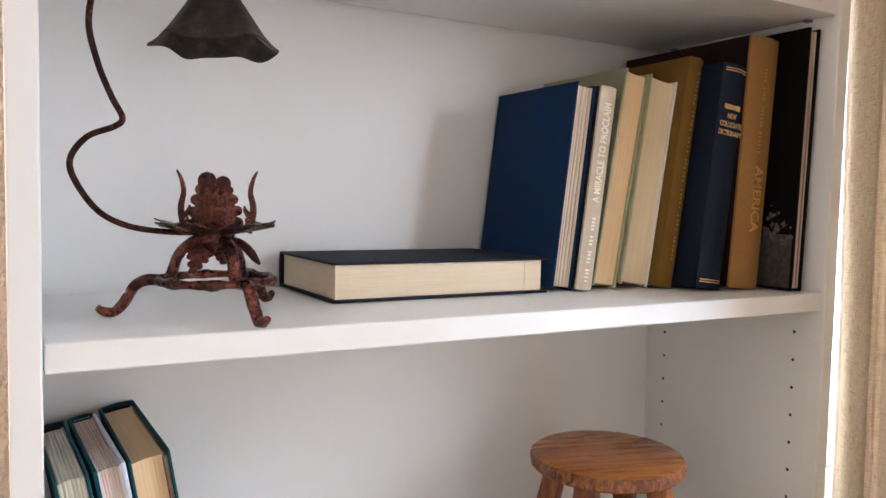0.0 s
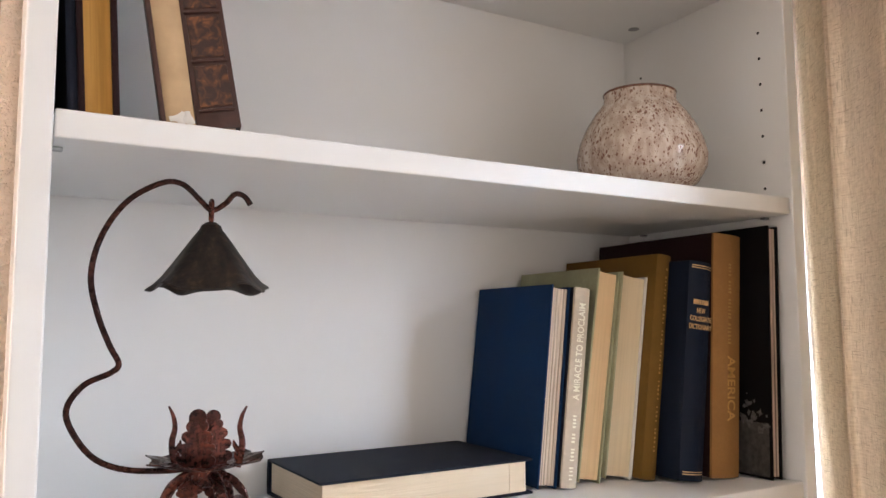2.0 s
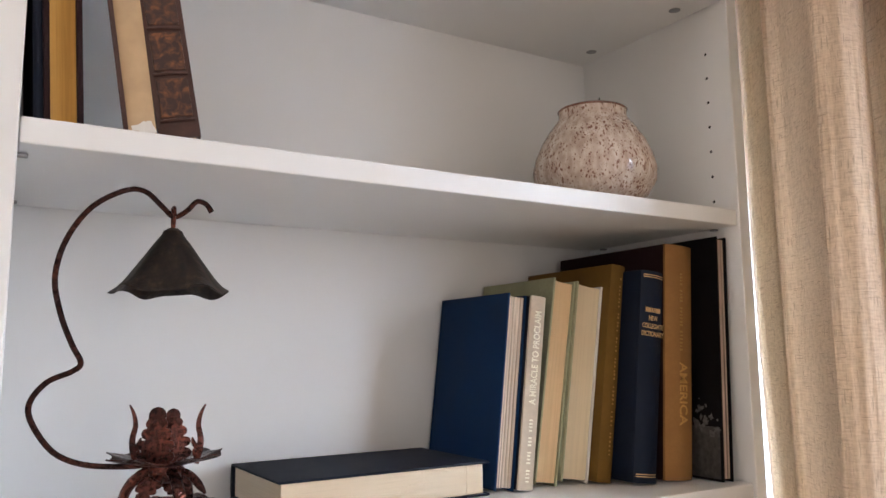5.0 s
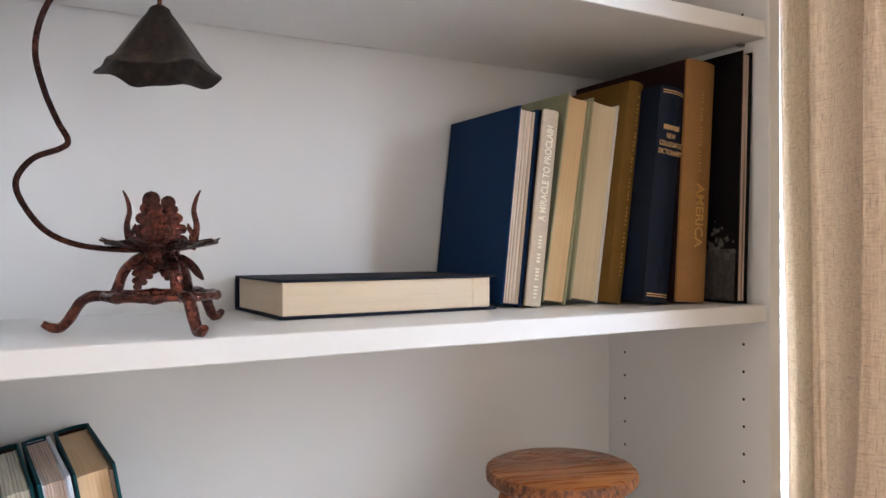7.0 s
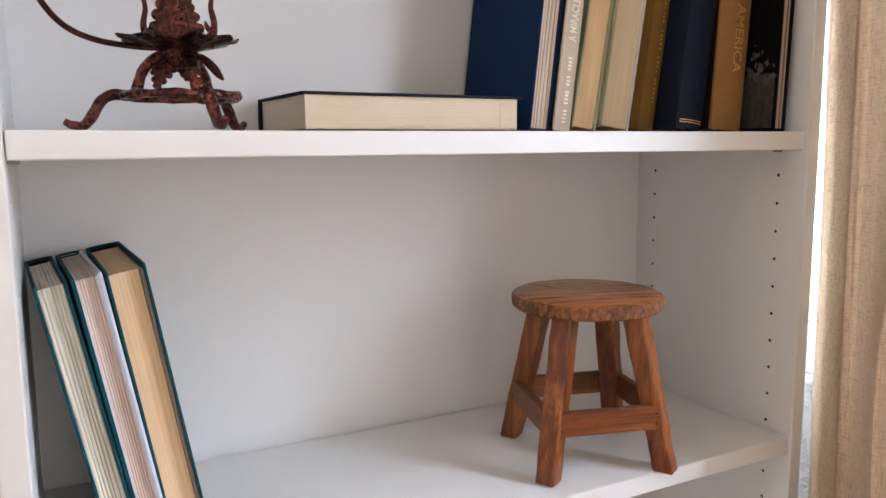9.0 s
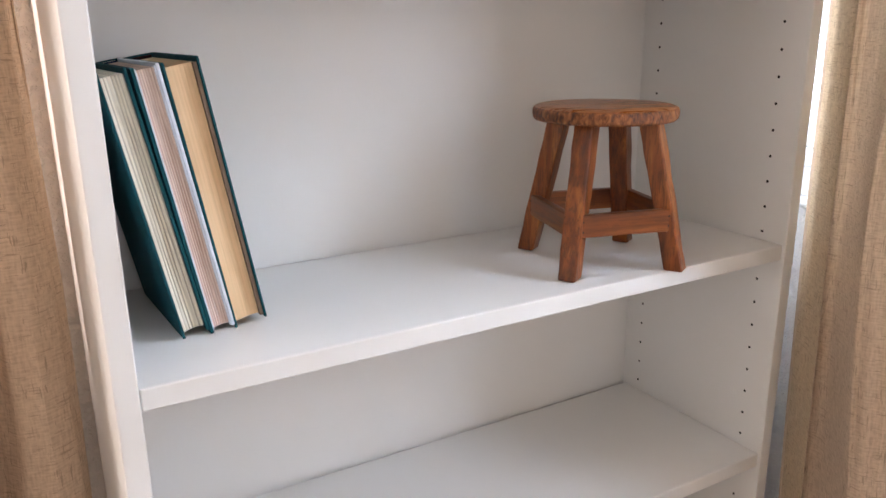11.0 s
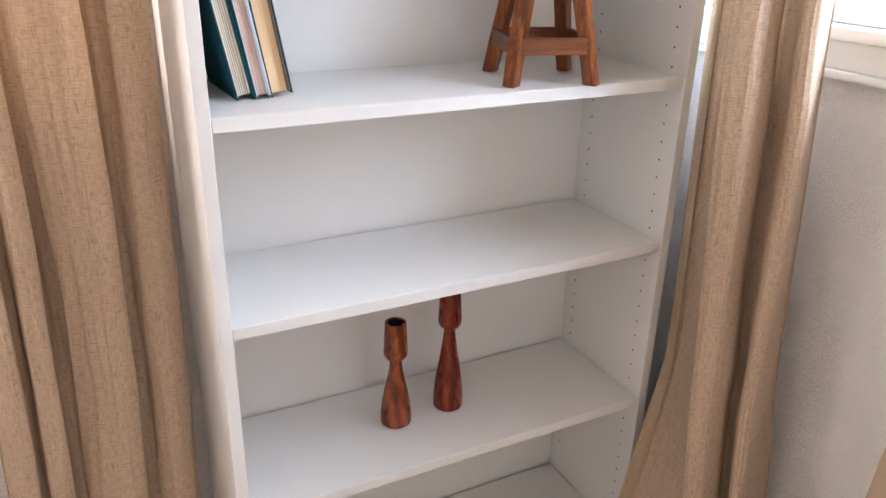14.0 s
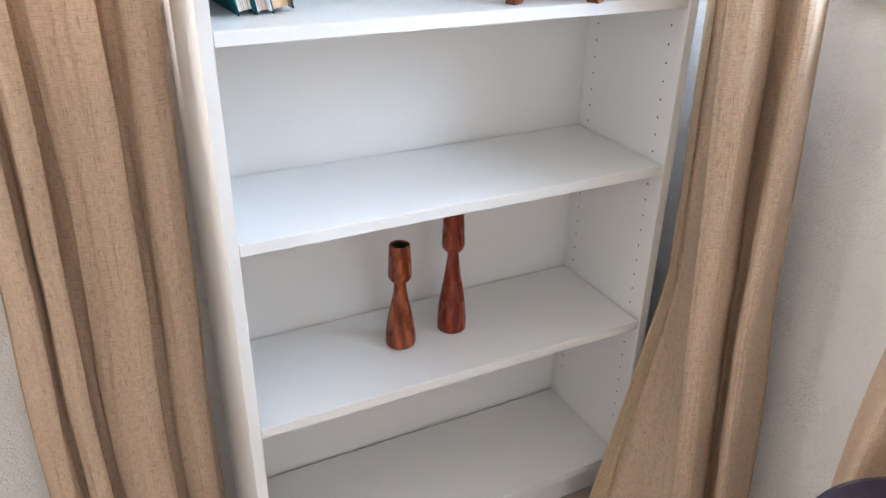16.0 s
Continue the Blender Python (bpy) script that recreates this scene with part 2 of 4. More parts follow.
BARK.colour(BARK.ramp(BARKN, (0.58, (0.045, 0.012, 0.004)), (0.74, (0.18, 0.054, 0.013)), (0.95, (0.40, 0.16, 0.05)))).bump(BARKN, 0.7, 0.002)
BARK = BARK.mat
ROSEWOOD = wood("rosewood", (0.075, 0.013, 0.005), (0.24, 0.046, 0.011), (0.38, 0.098, 0.021), 13, (1, 0.8, 0.26), 0.24, 0.5, 1.8, 0.0, (0, radians(24), 0))
DARKWOOD = wood("dark_rosewood", (0.070, 0.008, 0.004), (0.19, 0.022, 0.008), (0.26, 0.040, 0.012), 10, (1, 0.7, 0.22), 0.24, 0.5, 1.5)
TABLETOP = plain("dark_lacquer", (0.035, 0.03, 0.055), 0.12, 0, 60, 0.2, 0.05)
NAVY = cloth_cover("navy_cloth", (0.0018, 0.028, 0.098))
INK = cloth_cover("ink_blue_cloth", (0.010, 0.014, 0.028))
TEAL = cloth_cover("teal_cloth", (0.004, 0.075, 0.095))
SAGE = cloth_cover("sage_cloth", (0.40, 0.40, 0.25))
MUSTARD = cloth_cover("mustard_cloth", (0.19, 0.10, 0.018))
TAN = cloth_cover("tan_cloth", (0.34, 0.17, 0.055))
MAROON = cloth_cover("maroon_cloth", (0.018, 0.004, 0.005))
DICTCLOTH = cloth_cover("dictionary_cloth", (0.0038, 0.0105, 0.029), 0.55)
BLACKGLOSS = plain("black_photo_jacket", (0.004, 0.0035, 0.004), 0.6, 0, 60, 0.3, 0.05)
BLACKGLOSS.node_tree.nodes["Principled BSDF"].inputs["Specular IOR Level"].default_value = 0.1
PALEJACKET = plain("pale_jacket", (0.62, 0.68, 0.76), 0.35, 0, 80, 0.12, 0.1)
CREAMSPINE = plain("cream_spine", (0.58, 0.49, 0.37), 0.6, 0, 160, 0.1, 0.2)
WHITEJACKET = plain("white_jacket", (0.72, 0.70, 0.66), 0.4, 0, 80, 0.08, 0.1)
LEATHER = plain("brown_leather", (0.052, 0.016, 0.010), 0.45, 0, 90, 0.4, 0.6, 0.001)
TOOLING = Nodes("rubbed_tooling", 0.5)
TOOLN = TOOLING.noise(150, 4, None, 0.8)
TOOLING = TOOLING.colour(TOOLING.ramp(TOOLN, (0.44, (0.034, 0.011, 0.007)), (0.57, (0.095, 0.031, 0.011)), (0.70, (0.20, 0.070, 0.019)))).bump(TOOLN, 0.5, 0.0008).mat
WORNVELLUM = plain("worn_pale_leather", (0.52, 0.36, 0.20), 0.6, 0, 40, 0.25, 0.4, 0.001)
PAGES = pages("cream_pages", (0.70, 0.57, 0.42))
PAGESZ = pages("cream_pages_flat", (0.70, 0.58, 0.43), 700, "Z", 0.2)
PAGESY = pages("yellowed_pages", (0.68, 0.49, 0.28), 420, "X", 0.5)
PAGESC = pages("butter_pages", (0.72, 0.61, 0.42), 420, "X", 0.4)
PAGESK = gathered("dark_lined_pages", (0.58, 0.44, 0.35), (0.10, 0.06, 0.045), 52, 0.4)
PAGESW = gathered("pale_pages", (0.80, 0.74, 0.61), (0.30, 0.25, 0.19), 105, 3.0)
PAGESB = gathered("pink_striped_pages", (0.68, 0.53, 0.45), (0.42, 0.26, 0.21), 150, 1.2)
PAGESBLUE = gathered("grouped_cream_pages", (0.70, 0.57, 0.44), (0.27, 0.19, 0.14), 78, 0.5)
# brown that stands for shadow between a page block and its board
GAPSHADE = plain("brown_gap_shade", (0.16, 0.11, 0.075), 0.8)
PAGEST = pages("tan_pages", (0.74, 0.53, 0.32), 420, "X", 0.7)
PAGESG = pages("gold_stained_pages", (0.44, 0.23, 0.045))
GILT = plain("gilt_lettering", (0.78, 0.52, 0.26), 0.35, 0.4)
DULLGILT = plain("rubbed_gilt", (0.60, 0.33, 0.085), 0.40, 0.3)
FADEDGILT = plain("faded_gilt", (0.40, 0.22, 0.055), 0.45, 0.2)
SILVER = plain("pale_lettering", (0.92, 0.86, 0.70), 0.3, 0.0)
PHOTO = plain("grey_photo_print", (0.045, 0.041, 0.038), 0.55, 0, 150, 0.9, 0.05)
PHOTOLIGHT = plain("pale_photo_print", (0.08, 0.075, 0.068), 0.5, 0, 260, 0.9, 0.05)
GLASS = Nodes("window_glass", 0.02)
GLASS.bsdf.inputs["Transmission Weight"].default_value = 1.0
GLASS.bsdf.inputs["IOR"].default_value = 1.45
GLASS = GLASS.mat
SLAT = Nodes("white_blind_slat", 0.4).colour((0.82, 0.83, 0.84))
SLATTR = SLAT.t.nodes.new("ShaderNodeBsdfTranslucent")
SLATTR.inputs[0].default_value = (0.9, 0.92, 0.95, 1)
SLATMIX = SLAT.t.nodes.new("ShaderNodeMixShader")
SLATMIX.inputs[0].default_value = 0.5
SLAT.link(SLAT.bsdf.outputs[0], SLATMIX.inputs[1])
SLAT.link(SLATTR.outputs[0], SLATMIX.inputs[2])
SLAT.link(SLATMIX.outputs[0], SLAT.t.nodes["Material Output"].inputs[0])
SLAT = SLAT.mat

# ---- mesh helpers ----


def mesh_of(name, bm, material, smooth=True):
    bmesh.ops.recalc_face_normals(bm, faces=bm.faces)
    if smooth:
        area = {f: f.calc_area() for f in bm.faces}
        for f in bm.faces:
            f.smooth = True
        for e in bm.edges:
            if len(e.link_faces) == 2:
                a, b = (area[f] for f in e.link_faces)
                turn = e.calc_face_angle(0.0)
                e.smooth = turn < radians(28) and (turn < radians(12) or max(a, b) < 12 * min(a, b))
    me = bpy.data.meshes.new(name)
    bm.to_mesh(me)
    bm.free()
    me.materials.append(material)
    return me


def part(name, bm, material, parent=None, label="", m=None, smooth=True):
    """Links a bmesh as one mesh object, under a thing or a part."""
    ob = new(name, mesh_of(name, bm, material, smooth))
    if parent:
        ob.parent = parent
    if m is not None:
        ob.matrix_basis = m
    return tagged(ob, label)


def thing(name, label, category, m=None, group="", kind=""):
    ob = new(name)
    ob.empty_display_size = 0.05
    if m is not None:
        ob.matrix_basis = m
    return tagged(ob, label, category, group, kind)


def box(x0, x1, y0, y1, z0, z1, bevel=0.0, bm=None, segs=2):
    bm = bm or bmesh.new()
    vs = [bm.verts.new((x, y, z)) for x in (x0, x1) for y in (y0, y1) for z in (z0, z1)]
    fs = [bm.faces.new([vs[i] for i in q]) for q in ((0, 1, 3, 2), (4, 6, 7, 5), (0, 4, 5, 1), (2, 3, 7, 6), (0, 2, 6, 4), (1, 5, 7, 3))]
    if bevel:
        es = list({e for f in fs for e in f.edges})
        bmesh.ops.bevel(bm, geom=es, offset=bevel, segments=segs, affect="EDGES", profile=0.5)
    return bm


def prism(points, z0, z1, bevel=0.0):
    """A plan outline raised from z0 to z1."""
    bm = bmesh.new()
    lo = [bm.verts.new((x, y, z0)) for x, y in points]
    hi = [bm.verts.new((x, y, z1)) for x, y in points]
    n = len(points)
    bm.faces.new(lo)
    bm.faces.new(hi)
    for i in range(n):
        bm.faces.new((lo[i], lo[(i + 1) % n], hi[(i + 1) % n], hi[i]))
    if bevel:
        caps = [e for e in bm.edges if abs(e.verts[0].co.z - e.verts[1].co.z) < 1e-6]
        bmesh.ops.bevel(bm, geom=caps, offset=bevel, segments=2, affect="EDGES", profile=0.5)
    return bm


def lathe(profile, n=48, wobble=None):
    """Turns (radius, height) pairs round z. wobble(angle, r, z) gives a changed (r, z)."""
    bm = bmesh.new()
    rings = []
    for r, z in profile:
        if r < 1e-6:
            rings.append([bm.verts.new((0, 0, z))])
            continue
        ring = []
        for i in range(n):
            a = 2 * math.pi * i / n
            rr, zz = wobble(a, r, z) if wobble else (r, z)
            ring.append(bm.verts.new((rr * math.cos(a), rr * math.sin(a), zz)))
        rings.append(ring)
    for a, b in zip(rings, rings[1:]):
        for i in range(n):
            j = (i + 1) % n
            if len(a) == 1 and len(b) > 1:
                bm.faces.new((a[0], b[i], b[j]))
            elif len(b) == 1 and len(a) > 1:
                bm.faces.new((a[i], a[j], b[0]))
            elif len(a) > 1:
                bm.faces.new((a[i], a[j], b[j], b[i]))
    return bm


def spline(points, steps=8):
    """A smooth line through points of any dimension."""
    p = [np.array(q, float) for q in points]
    p = [2 * p[0] - p[1], *p, 2 * p[-1] - p[-2]]
    out = []
    for a, b, c, d in zip(p, p[1:], p[2:], p[3:]):
        for k in range(steps):
            t = k / steps
            out.append(0.5 * (2 * b + (c - a) * t + (2 * a - 5 * b + 4 * c - d) * t * t + (3 * b - a - 3 * c + d) * t**3))
    out.append(p[-2])
    return out


def sweep(points, steps=6, n=10, flat=1.0, side=(0, 1, 0), lumps=0.0, closed=False):
    """A bar along points of x, y, z, radius. flat: its half-width across side for each half-width along it."""
    line = spline(points, steps)
    bm = bmesh.new()
    rings = []
    for k, q in enumerate(line):
        a, b = line[max(k - 1, 0)], line[min(k + 1, len(line) - 1)]
        t = Vector(b[:3] - a[:3]).normalized()
        s = Vector(side)
        s = (s - t * s.dot(t)).normalized()
        u = t.cross(s)
        ring = []
        for i in range(n):
            w = 2 * math.pi * i / n
            r = q[3] * (1 + lumps * noise.noise(Vector((q[0] * 160, q[1] * 160, q[2] * 160 + i))))
            ring.append(bm.verts.new(Vector(q[:3]) + s * (math.cos(w) * r * flat) + u * (math.sin(w) * r)))
        rings.append(ring)
    for a, b in zip(rings, rings[1:]):
        for i in range(n):
            bm.faces.new((a[i], a[(i + 1) % n], b[(i + 1) % n], b[i]))
    if not closed:
        bm.faces.new(rings[0])
        bm.faces.new(rings[-1])
    return bm


def words(name, text, size, material, parent, m, label="", squeeze=1.0):
    """Raised lettering in the built-in font, as a mesh in the plane of m."""
    cu = bpy.data.curves.new(name, "FONT")
    cu.body, cu.size, cu.extrude = text, size, 0.00012
    cu.align_x, cu.align_y = "CENTER", "CENTER"
    cu.offset = size * 0.018
    tmp = new("lettering_draft", cu)
    me = bpy.data.meshes.new_from_object(tmp.evaluated_get(bpy.context.evaluated_depsgraph_get()))
    bpy.data.objects.remove(tmp)
    bpy.data.curves.remove(cu)
    me.materials.clear()
    me.materials.append(material)
    ob = new(name, me)
    ob.parent = parent
    ob.matrix_basis = m @ Matrix.Diagonal((squeeze, 1, 1, 1))
    return tagged(ob, label)

# ---- the room ----
BACK, RIGHT, LEFT, REAR, HIGH = 0.285, 0.925, -2.3, -3.1, 2.45


def structure(name, bm, material, label):
    ob = part(name, bm, material, None, label, smooth=False)
    return tagged(ob, kind="structure")


structure("floor", box(LEFT - 0.2, RIGHT + 0.2, REAR - 0.2, BACK + 0.2, -0.1, 0.0), CARPET, "beige carpeted floor")
structure("ceiling", box(LEFT - 0.2, RIGHT + 0.2, REAR - 0.2, BACK + 0.2, HIGH, HIGH + 0.1), CEILINGPAINT, "white painted ceiling")


def pierced(axis, at0, at1, a0, a1, b0, b1, z0, z1):
    """A wall from at0 to at1 thick, a0 to a1 long, with an opening b0..b1, z0..z1."""
    bm = bmesh.new()
    for lo, hi, zl, zh in ((a0, b0, 0, HIGH), (b1, a1, 0, HIGH), (b0, b1, 0, z0), (b0, b1, z1, HIGH)):
        if axis == "x":
            box(at0, at1, lo, hi, zl, zh, bm=bm)
        else:
            box(lo, hi, at0, at1, zl, zh, bm=bm)
    return bm


structure("wall_right", pierced("x", RIGHT, RIGHT + 0.14, REAR, BACK, -1.05, 0.18, 1.155, 2.06), WALLPAINT, "off-white wall with an orange-peel texture and a window")
structure("wall_back", pierced("y", BACK, BACK + 0.14, LEFT, RIGHT + 0.14, -1.36, -0.2, 1.1, 2.06), WALLPAINT, "off-white textured wall behind the bookcase")
structure("wall_left", box(LEFT - 0.14, LEFT, REAR, BACK + 0.14, 0, HIGH), WALLPAINT, "off-white textured wall")
# the opening in this unseen wall is added to go with the rear fill
structure("wall_rear", pierced("y", REAR - 0.14, REAR, LEFT - 0.14, RIGHT + 0.14, -0.1, 0.85, 0.45, 2.2), WALLPAINT, "unseen off-white textured wall with an opening added for the rear fill light")


def window(name, m, wide, low, high, label):
    """A white framed window in its own plane: x along the wall, y out of the room."""
    w = thing(name, label, "window", m, kind="structure")
    f = 0.045
    for x0, x1, z0, z1 in ((0, f, low, high), (wide - f, wide, low, high), (f, wide - f, low, low + f), (f, wide - f, high - f, high), (wide / 2 - 0.02, wide / 2 + 0.02, low + f, high - f)):
        part("window_frame", box(x0, x1, 0.055, 0.095, z0, z1, 0.004), TRIM, w)
    for x0, x1 in ((f, wide / 2 - 0.02), (wide / 2 + 0.02, wide - f)):
        pane = part("pane", box(x0, x1, 0.072, 0.076, low + f, high - f), GLASS, w, smooth=False)
        pane.visible_shadow = False
    part("window_sill", box(-0.05, wide + 0.05, -0.03, 0.055, low - 0.018, low + 0.002, 0.005), TRIM, w)
    part("apron", box(-0.035, wide + 0.035, -0.014, -0.0005, low - 0.062, low - 0.018, 0.002), TRIM, w)
    part("apron_lip", box(-0.04, wide + 0.04, -0.022, -0.0005, low - 0.076, low - 0.062, 0.003), TRIM, w)
    return w


window("window_1", pose(RIGHT, 0.18, 0, 0, 0, -90), 1.23, 1.155, 2.06, "white framed window with blinds and a white sill")
window("window_2", pose(-1.36, BACK, 0), 1.16, 1.1, 2.06, "white framed window behind a linen curtain")
# unseen window, added only to go with the rear fill lamp
window("rear_window_added", pose(0.85, REAR, 0, 0, 0, 180), 0.95, 0.45, 2.2, "wide white framed window, unseen and added for the rear fill light")

blind = thing("window_blind", "white slatted window blind, half tilted", "blind", pose(RIGHT + 0.03, -0.435, 0))
part("headrail", box(-0.02, 0.02, -0.6, 0.6, 2.02, 2.055, 0.003), TRIM, blind)
SLAT_MESH = mesh_of("slat", box(-0.020, 0.020, -0.595, 0.595, -0.0012, 0.0012), SLAT)
for k in range(24):
    slat = new("slat", SLAT_MESH)
    slat.parent = blind
    slat.matrix_basis = pose(0, 0, 1.183 + k * 0.0352, 0, -42, 0)
part("bottom_rail", box(-0.022, 0.022, -0.595, 0.595, 1.1575, 1.171, 0.003), TRIM, blind)

# ---- the bookcase ----
W, DEEP, THICK = 0.76, 0.256, 0.0195
TOPS = {"bottom": 0.094, "candle": 0.440, "empty": 0.770, "stool": 1.0625, "lamp": 1.410, "vase": 1.7305}
bm = bmesh.new()
bm.faces.new([bm.verts.new((0, 0.0019 * math.cos(a), 0.0019 * math.sin(a))) for a in np.linspace(0, 2 * math.pi, 12, endpoint=False)])
HOLE = mesh_of("peg_hole", bm, DARKHOLE)
case = thing("bookcase", "tall white melamine bookcase with five adjustable shelves", "bookcase")
for x0, x1 in ((-0.0185, 0.0), (W, W + 0.0185)):
    panel = part("side_panel", box(x0, x1, -0.0035, 0.268, 0.0, 2.0185, 0.0014), WHITE, case)
    face = x1 if x0 < 0 else x0
    turn = 1 if x0 < 0 else -1
    for y in (0.032, 0.229):
        z = 0.1778
        while z < 1.95:
            if all(not (top - THICK - 0.006 < z < top + 0.006) for top in TOPS.values()):
                hole = new("peg_hole", HOLE)
                hole.parent = panel
                hole.matrix_basis = pose(face + turn * 0.0004, y, z)
            z += 0.032
for key, top in TOPS.items():
    name = "bottom_panel" if key == "bottom" else "shelf"
    board = part(name, box(0.0008, W - 0.0008, 0.0, DEEP, top - THICK, top, 0.0013), WHITE, case)
    if key != "bottom":
        for x in (0.0, W):
            for y in (0.032, 0.229):
                s = 1 if x == 0 else -1
                bm = box(min(x, x + s * 0.008), max(x, x + s * 0.008), y - 0.0035, y + 0.0035, top - THICK - 0.0028, top - THICK - 0.0003, 0.0006)
                part("shelf_pin", bm, STEEL, case, "small grey metal shelf pin")
part("top_panel", box(0.0005, W - 0.0005, -0.001, 0.262, 1.999, 2.0175, 0.0013), WHITE, case)
for x, y in ((W - 0.031, 0.051), (W - 0.031, 0.209), (0.031, 0.051), (0.031, 0.209)):
    part("cam_lock", lathe([(0, 1.9986), (0.0065, 1.9986), (0.0075, 1.9980), (0.0055, 1.9975), (0, 1.9978)], 20), STEEL, case, "round dull steel cam lock", pose(x, y, 0))
part("back_panel", box(0.0, W, 0.262, 0.266, 0.06, 2.0), WHITE, case, smooth=False)
part("plinth", box(0.0005, W - 0.0005, 0.02, 0.036, 0.0, TOPS["bottom"] - THICK, 0.001), WHITE, case)

# ---- curtains ----


def curtain(name, label, levels, ripple, seed, group, hems=((), ())):
    """A hanging linen curtain: at each height a plan line of fold points; all are joined smoothly.
    hems: the numbers of folds that are single unlined cloth at the two sides."""
    rng = np.random.default_rng(seed)
    cols = [spline(p, 12) for _, p in levels]
    zs = [z for z, _ in levels]
    count = len(cols[0])
    ph = rng.uniform(0, 6, 4)
    lines = []
    for i in range(count):
        line = spline([(cols[k][i][0], cols[k][i][1], zs[k]) for k in range(len(zs))], 14)
        moved = []
        for x, y, z in line:
            d = ripple * (noise.noise(Vector((i * 0.16 + ph[0], z * 2.2, seed))) + 0.4 * noise.noise(Vector((i * 0.4 + ph[1], z * 7.0, seed + 3))))
            moved.append((x + d, y + d * 0.6, z))
        lines.append(moved)
    mid = len(lines[0]) // 2
    along = [0.0]
    for a, b in zip(lines, lines[1:]):
        along.append(along[-1] + math.dist(a[mid], b[mid]))
    c = thing(name, label, "curtain", None, group)
    first, last = (hems[0] or 0) * 12, count - 1 - (hems[1] or 0) * 12
    for lo, hi, what, material in ((0, first, "side_hem", SHEER), (first, last, "cloth", LINEN), (last, count - 1, "side_hem", SHEER)):
        if hi <= lo:
            continue
        bm = bmesh.new()
        grid = [[bm.verts.new(p) for p in line] for line in lines[lo:hi + 1]]
        laid = bm.loops.layers.uv.new("cloth")
        for i, (a, b) in enumerate(zip(grid, grid[1:])):
            for k in range(len(a) - 1):
                face = bm.faces.new((a[k], b[k], b[k + 1], a[k + 1]))
                for loop, u in zip(face.loops, (lo + i, lo + i + 1, lo + i + 1, lo + i)):
                    loop[laid].uv = (along[u], loop.vert.co.z)
        part(what, bm, material, c, "" if what == "cloth" else "unlined linen edge that daylight shines through").data.shade_smooth()
    for edge in (lines[0], lines[-1]):
        part("seam", sweep([(x, y, z, 0.0014) for x, y, z in edge[::4]], 2, 6, 2.2), LINEN, c)
    return c


CURTAINS = "linen curtains at the windows"


def folded(hem, crease, ridge, shoulder, valley, nose, back):
    """Plan of the gathered curtain: turned-over hem, broad face, a round ridge, a valley, a second ridge, and the flap to the wall."""
    def step(p, dx, dy):
        return (p[0] + dx, p[1] + dy)

    def between(p, q, t, dx=0.0, dy=0.0):
        return (p[0] + (q[0] - p[0]) * t + dx, p[1] + (q[1] - p[1]) * t + dy)

    return [hem, between(hem, crease, 0.5, 0, -0.002), crease, step(crease, 0.008, 0.004), step(crease, 0.009, -0.013),
            between(crease, ridge, 0.55, 0.008), step(ridge, 0.002, 0.013), ridge, between(ridge, shoulder, 0.55, -0.004, -0.007), shoulder,
            between(shoulder, valley, 0.5, 0.006, -0.004), valley, between(valley, nose, 0.4, 0.006), between(nose, valley, 0.22, -0.006),
            nose, step(nose, 0.016, -0.004), between(nose, back, 0.55, 0.004, -0.004), back]


curtain("curtain", "natural linen curtain gathered beside the bookcase, flaring at its foot", [
    (2.20, folded((0.784, 0.000), (0.742, -0.062), (0.704, -0.158), (0.738, -0.178), (0.806, -0.140), (0.768, -0.212), (0.868, -0.172))),
    (1.65, folded((0.788, 0.000), (0.746, -0.062), (0.704, -0.155), (0.738, -0.176), (0.806, -0.138), (0.767, -0.212), (0.868, -0.170))),
    (1.35, folded((0.795, -0.002), (0.750, -0.062), (0.704, -0.152), (0.737, -0.172), (0.808, -0.134), (0.766, -0.211), (0.868, -0.167))),
    (1.18, folded((0.796, -0.003), (0.752, -0.063), (0.704, -0.142), (0.736, -0.164), (0.810, -0.128), (0.765, -0.212), (0.869, -0.164))),
    (1.02, folded((0.798, -0.004), (0.754, -0.064), (0.704, -0.147), (0.735, -0.176), (0.810, -0.140), (0.765, -0.225), (0.870, -0.173))),
    (0.80, folded((0.806, -0.005), (0.760, -0.066), (0.704, -0.166), (0.735, -0.187), (0.811, -0.148), (0.765, -0.233), (0.871, -0.188))),
    (0.62, folded((0.803, -0.014), (0.764, -0.068), (0.700, -0.186), (0.735, -0.202), (0.812, -0.166), (0.766, -0.237), (0.874, -0.198))),
    (0.52, folded((0.792, -0.022), (0.756, -0.072), (0.700, -0.194), (0.735, -0.207), (0.812, -0.169), (0.767, -0.240), (0.878, -0.206))),
    (0.33, folded((0.715, -0.052), (0.706, -0.085), (0.700, -0.214), (0.736, -0.225), (0.812, -0.188), (0.768, -0.258), (0.884, -0.228))),
    (0.02, folded((0.625, -0.068), (0.630, -0.105), (0.690, -0.240), (0.738, -0.252), (0.812, -0.215), (0.772, -0.285), (0.890, -0.250))),
], 0.003, 3, CURTAINS, (2, 0))
LEFTPLAN = [(-0.027, 0.205), (-0.040, 0.175), (-0.070, 0.165), (-0.100, 0.190), (-0.122, 0.212), (-0.128, 0.190), (-0.116, 0.152), (-0.135, 0.140), (-0.170, 0.152), (-0.205, 0.170), (-0.230, 0.195), (-0.234, 0.170), (-0.221, 0.138), (-0.238, 0.128), (-0.255, 0.150), (-0.262, 0.185), (-0.268, 0.165), (-0.275, 0.142), (-0.295, 0.150), (-0.318, 0.185)]


def leaning(shift, pinch):
    return [(-0.027 + (x + 0.027) * pinch + shift, y) for x, y in LEFTPLAN]


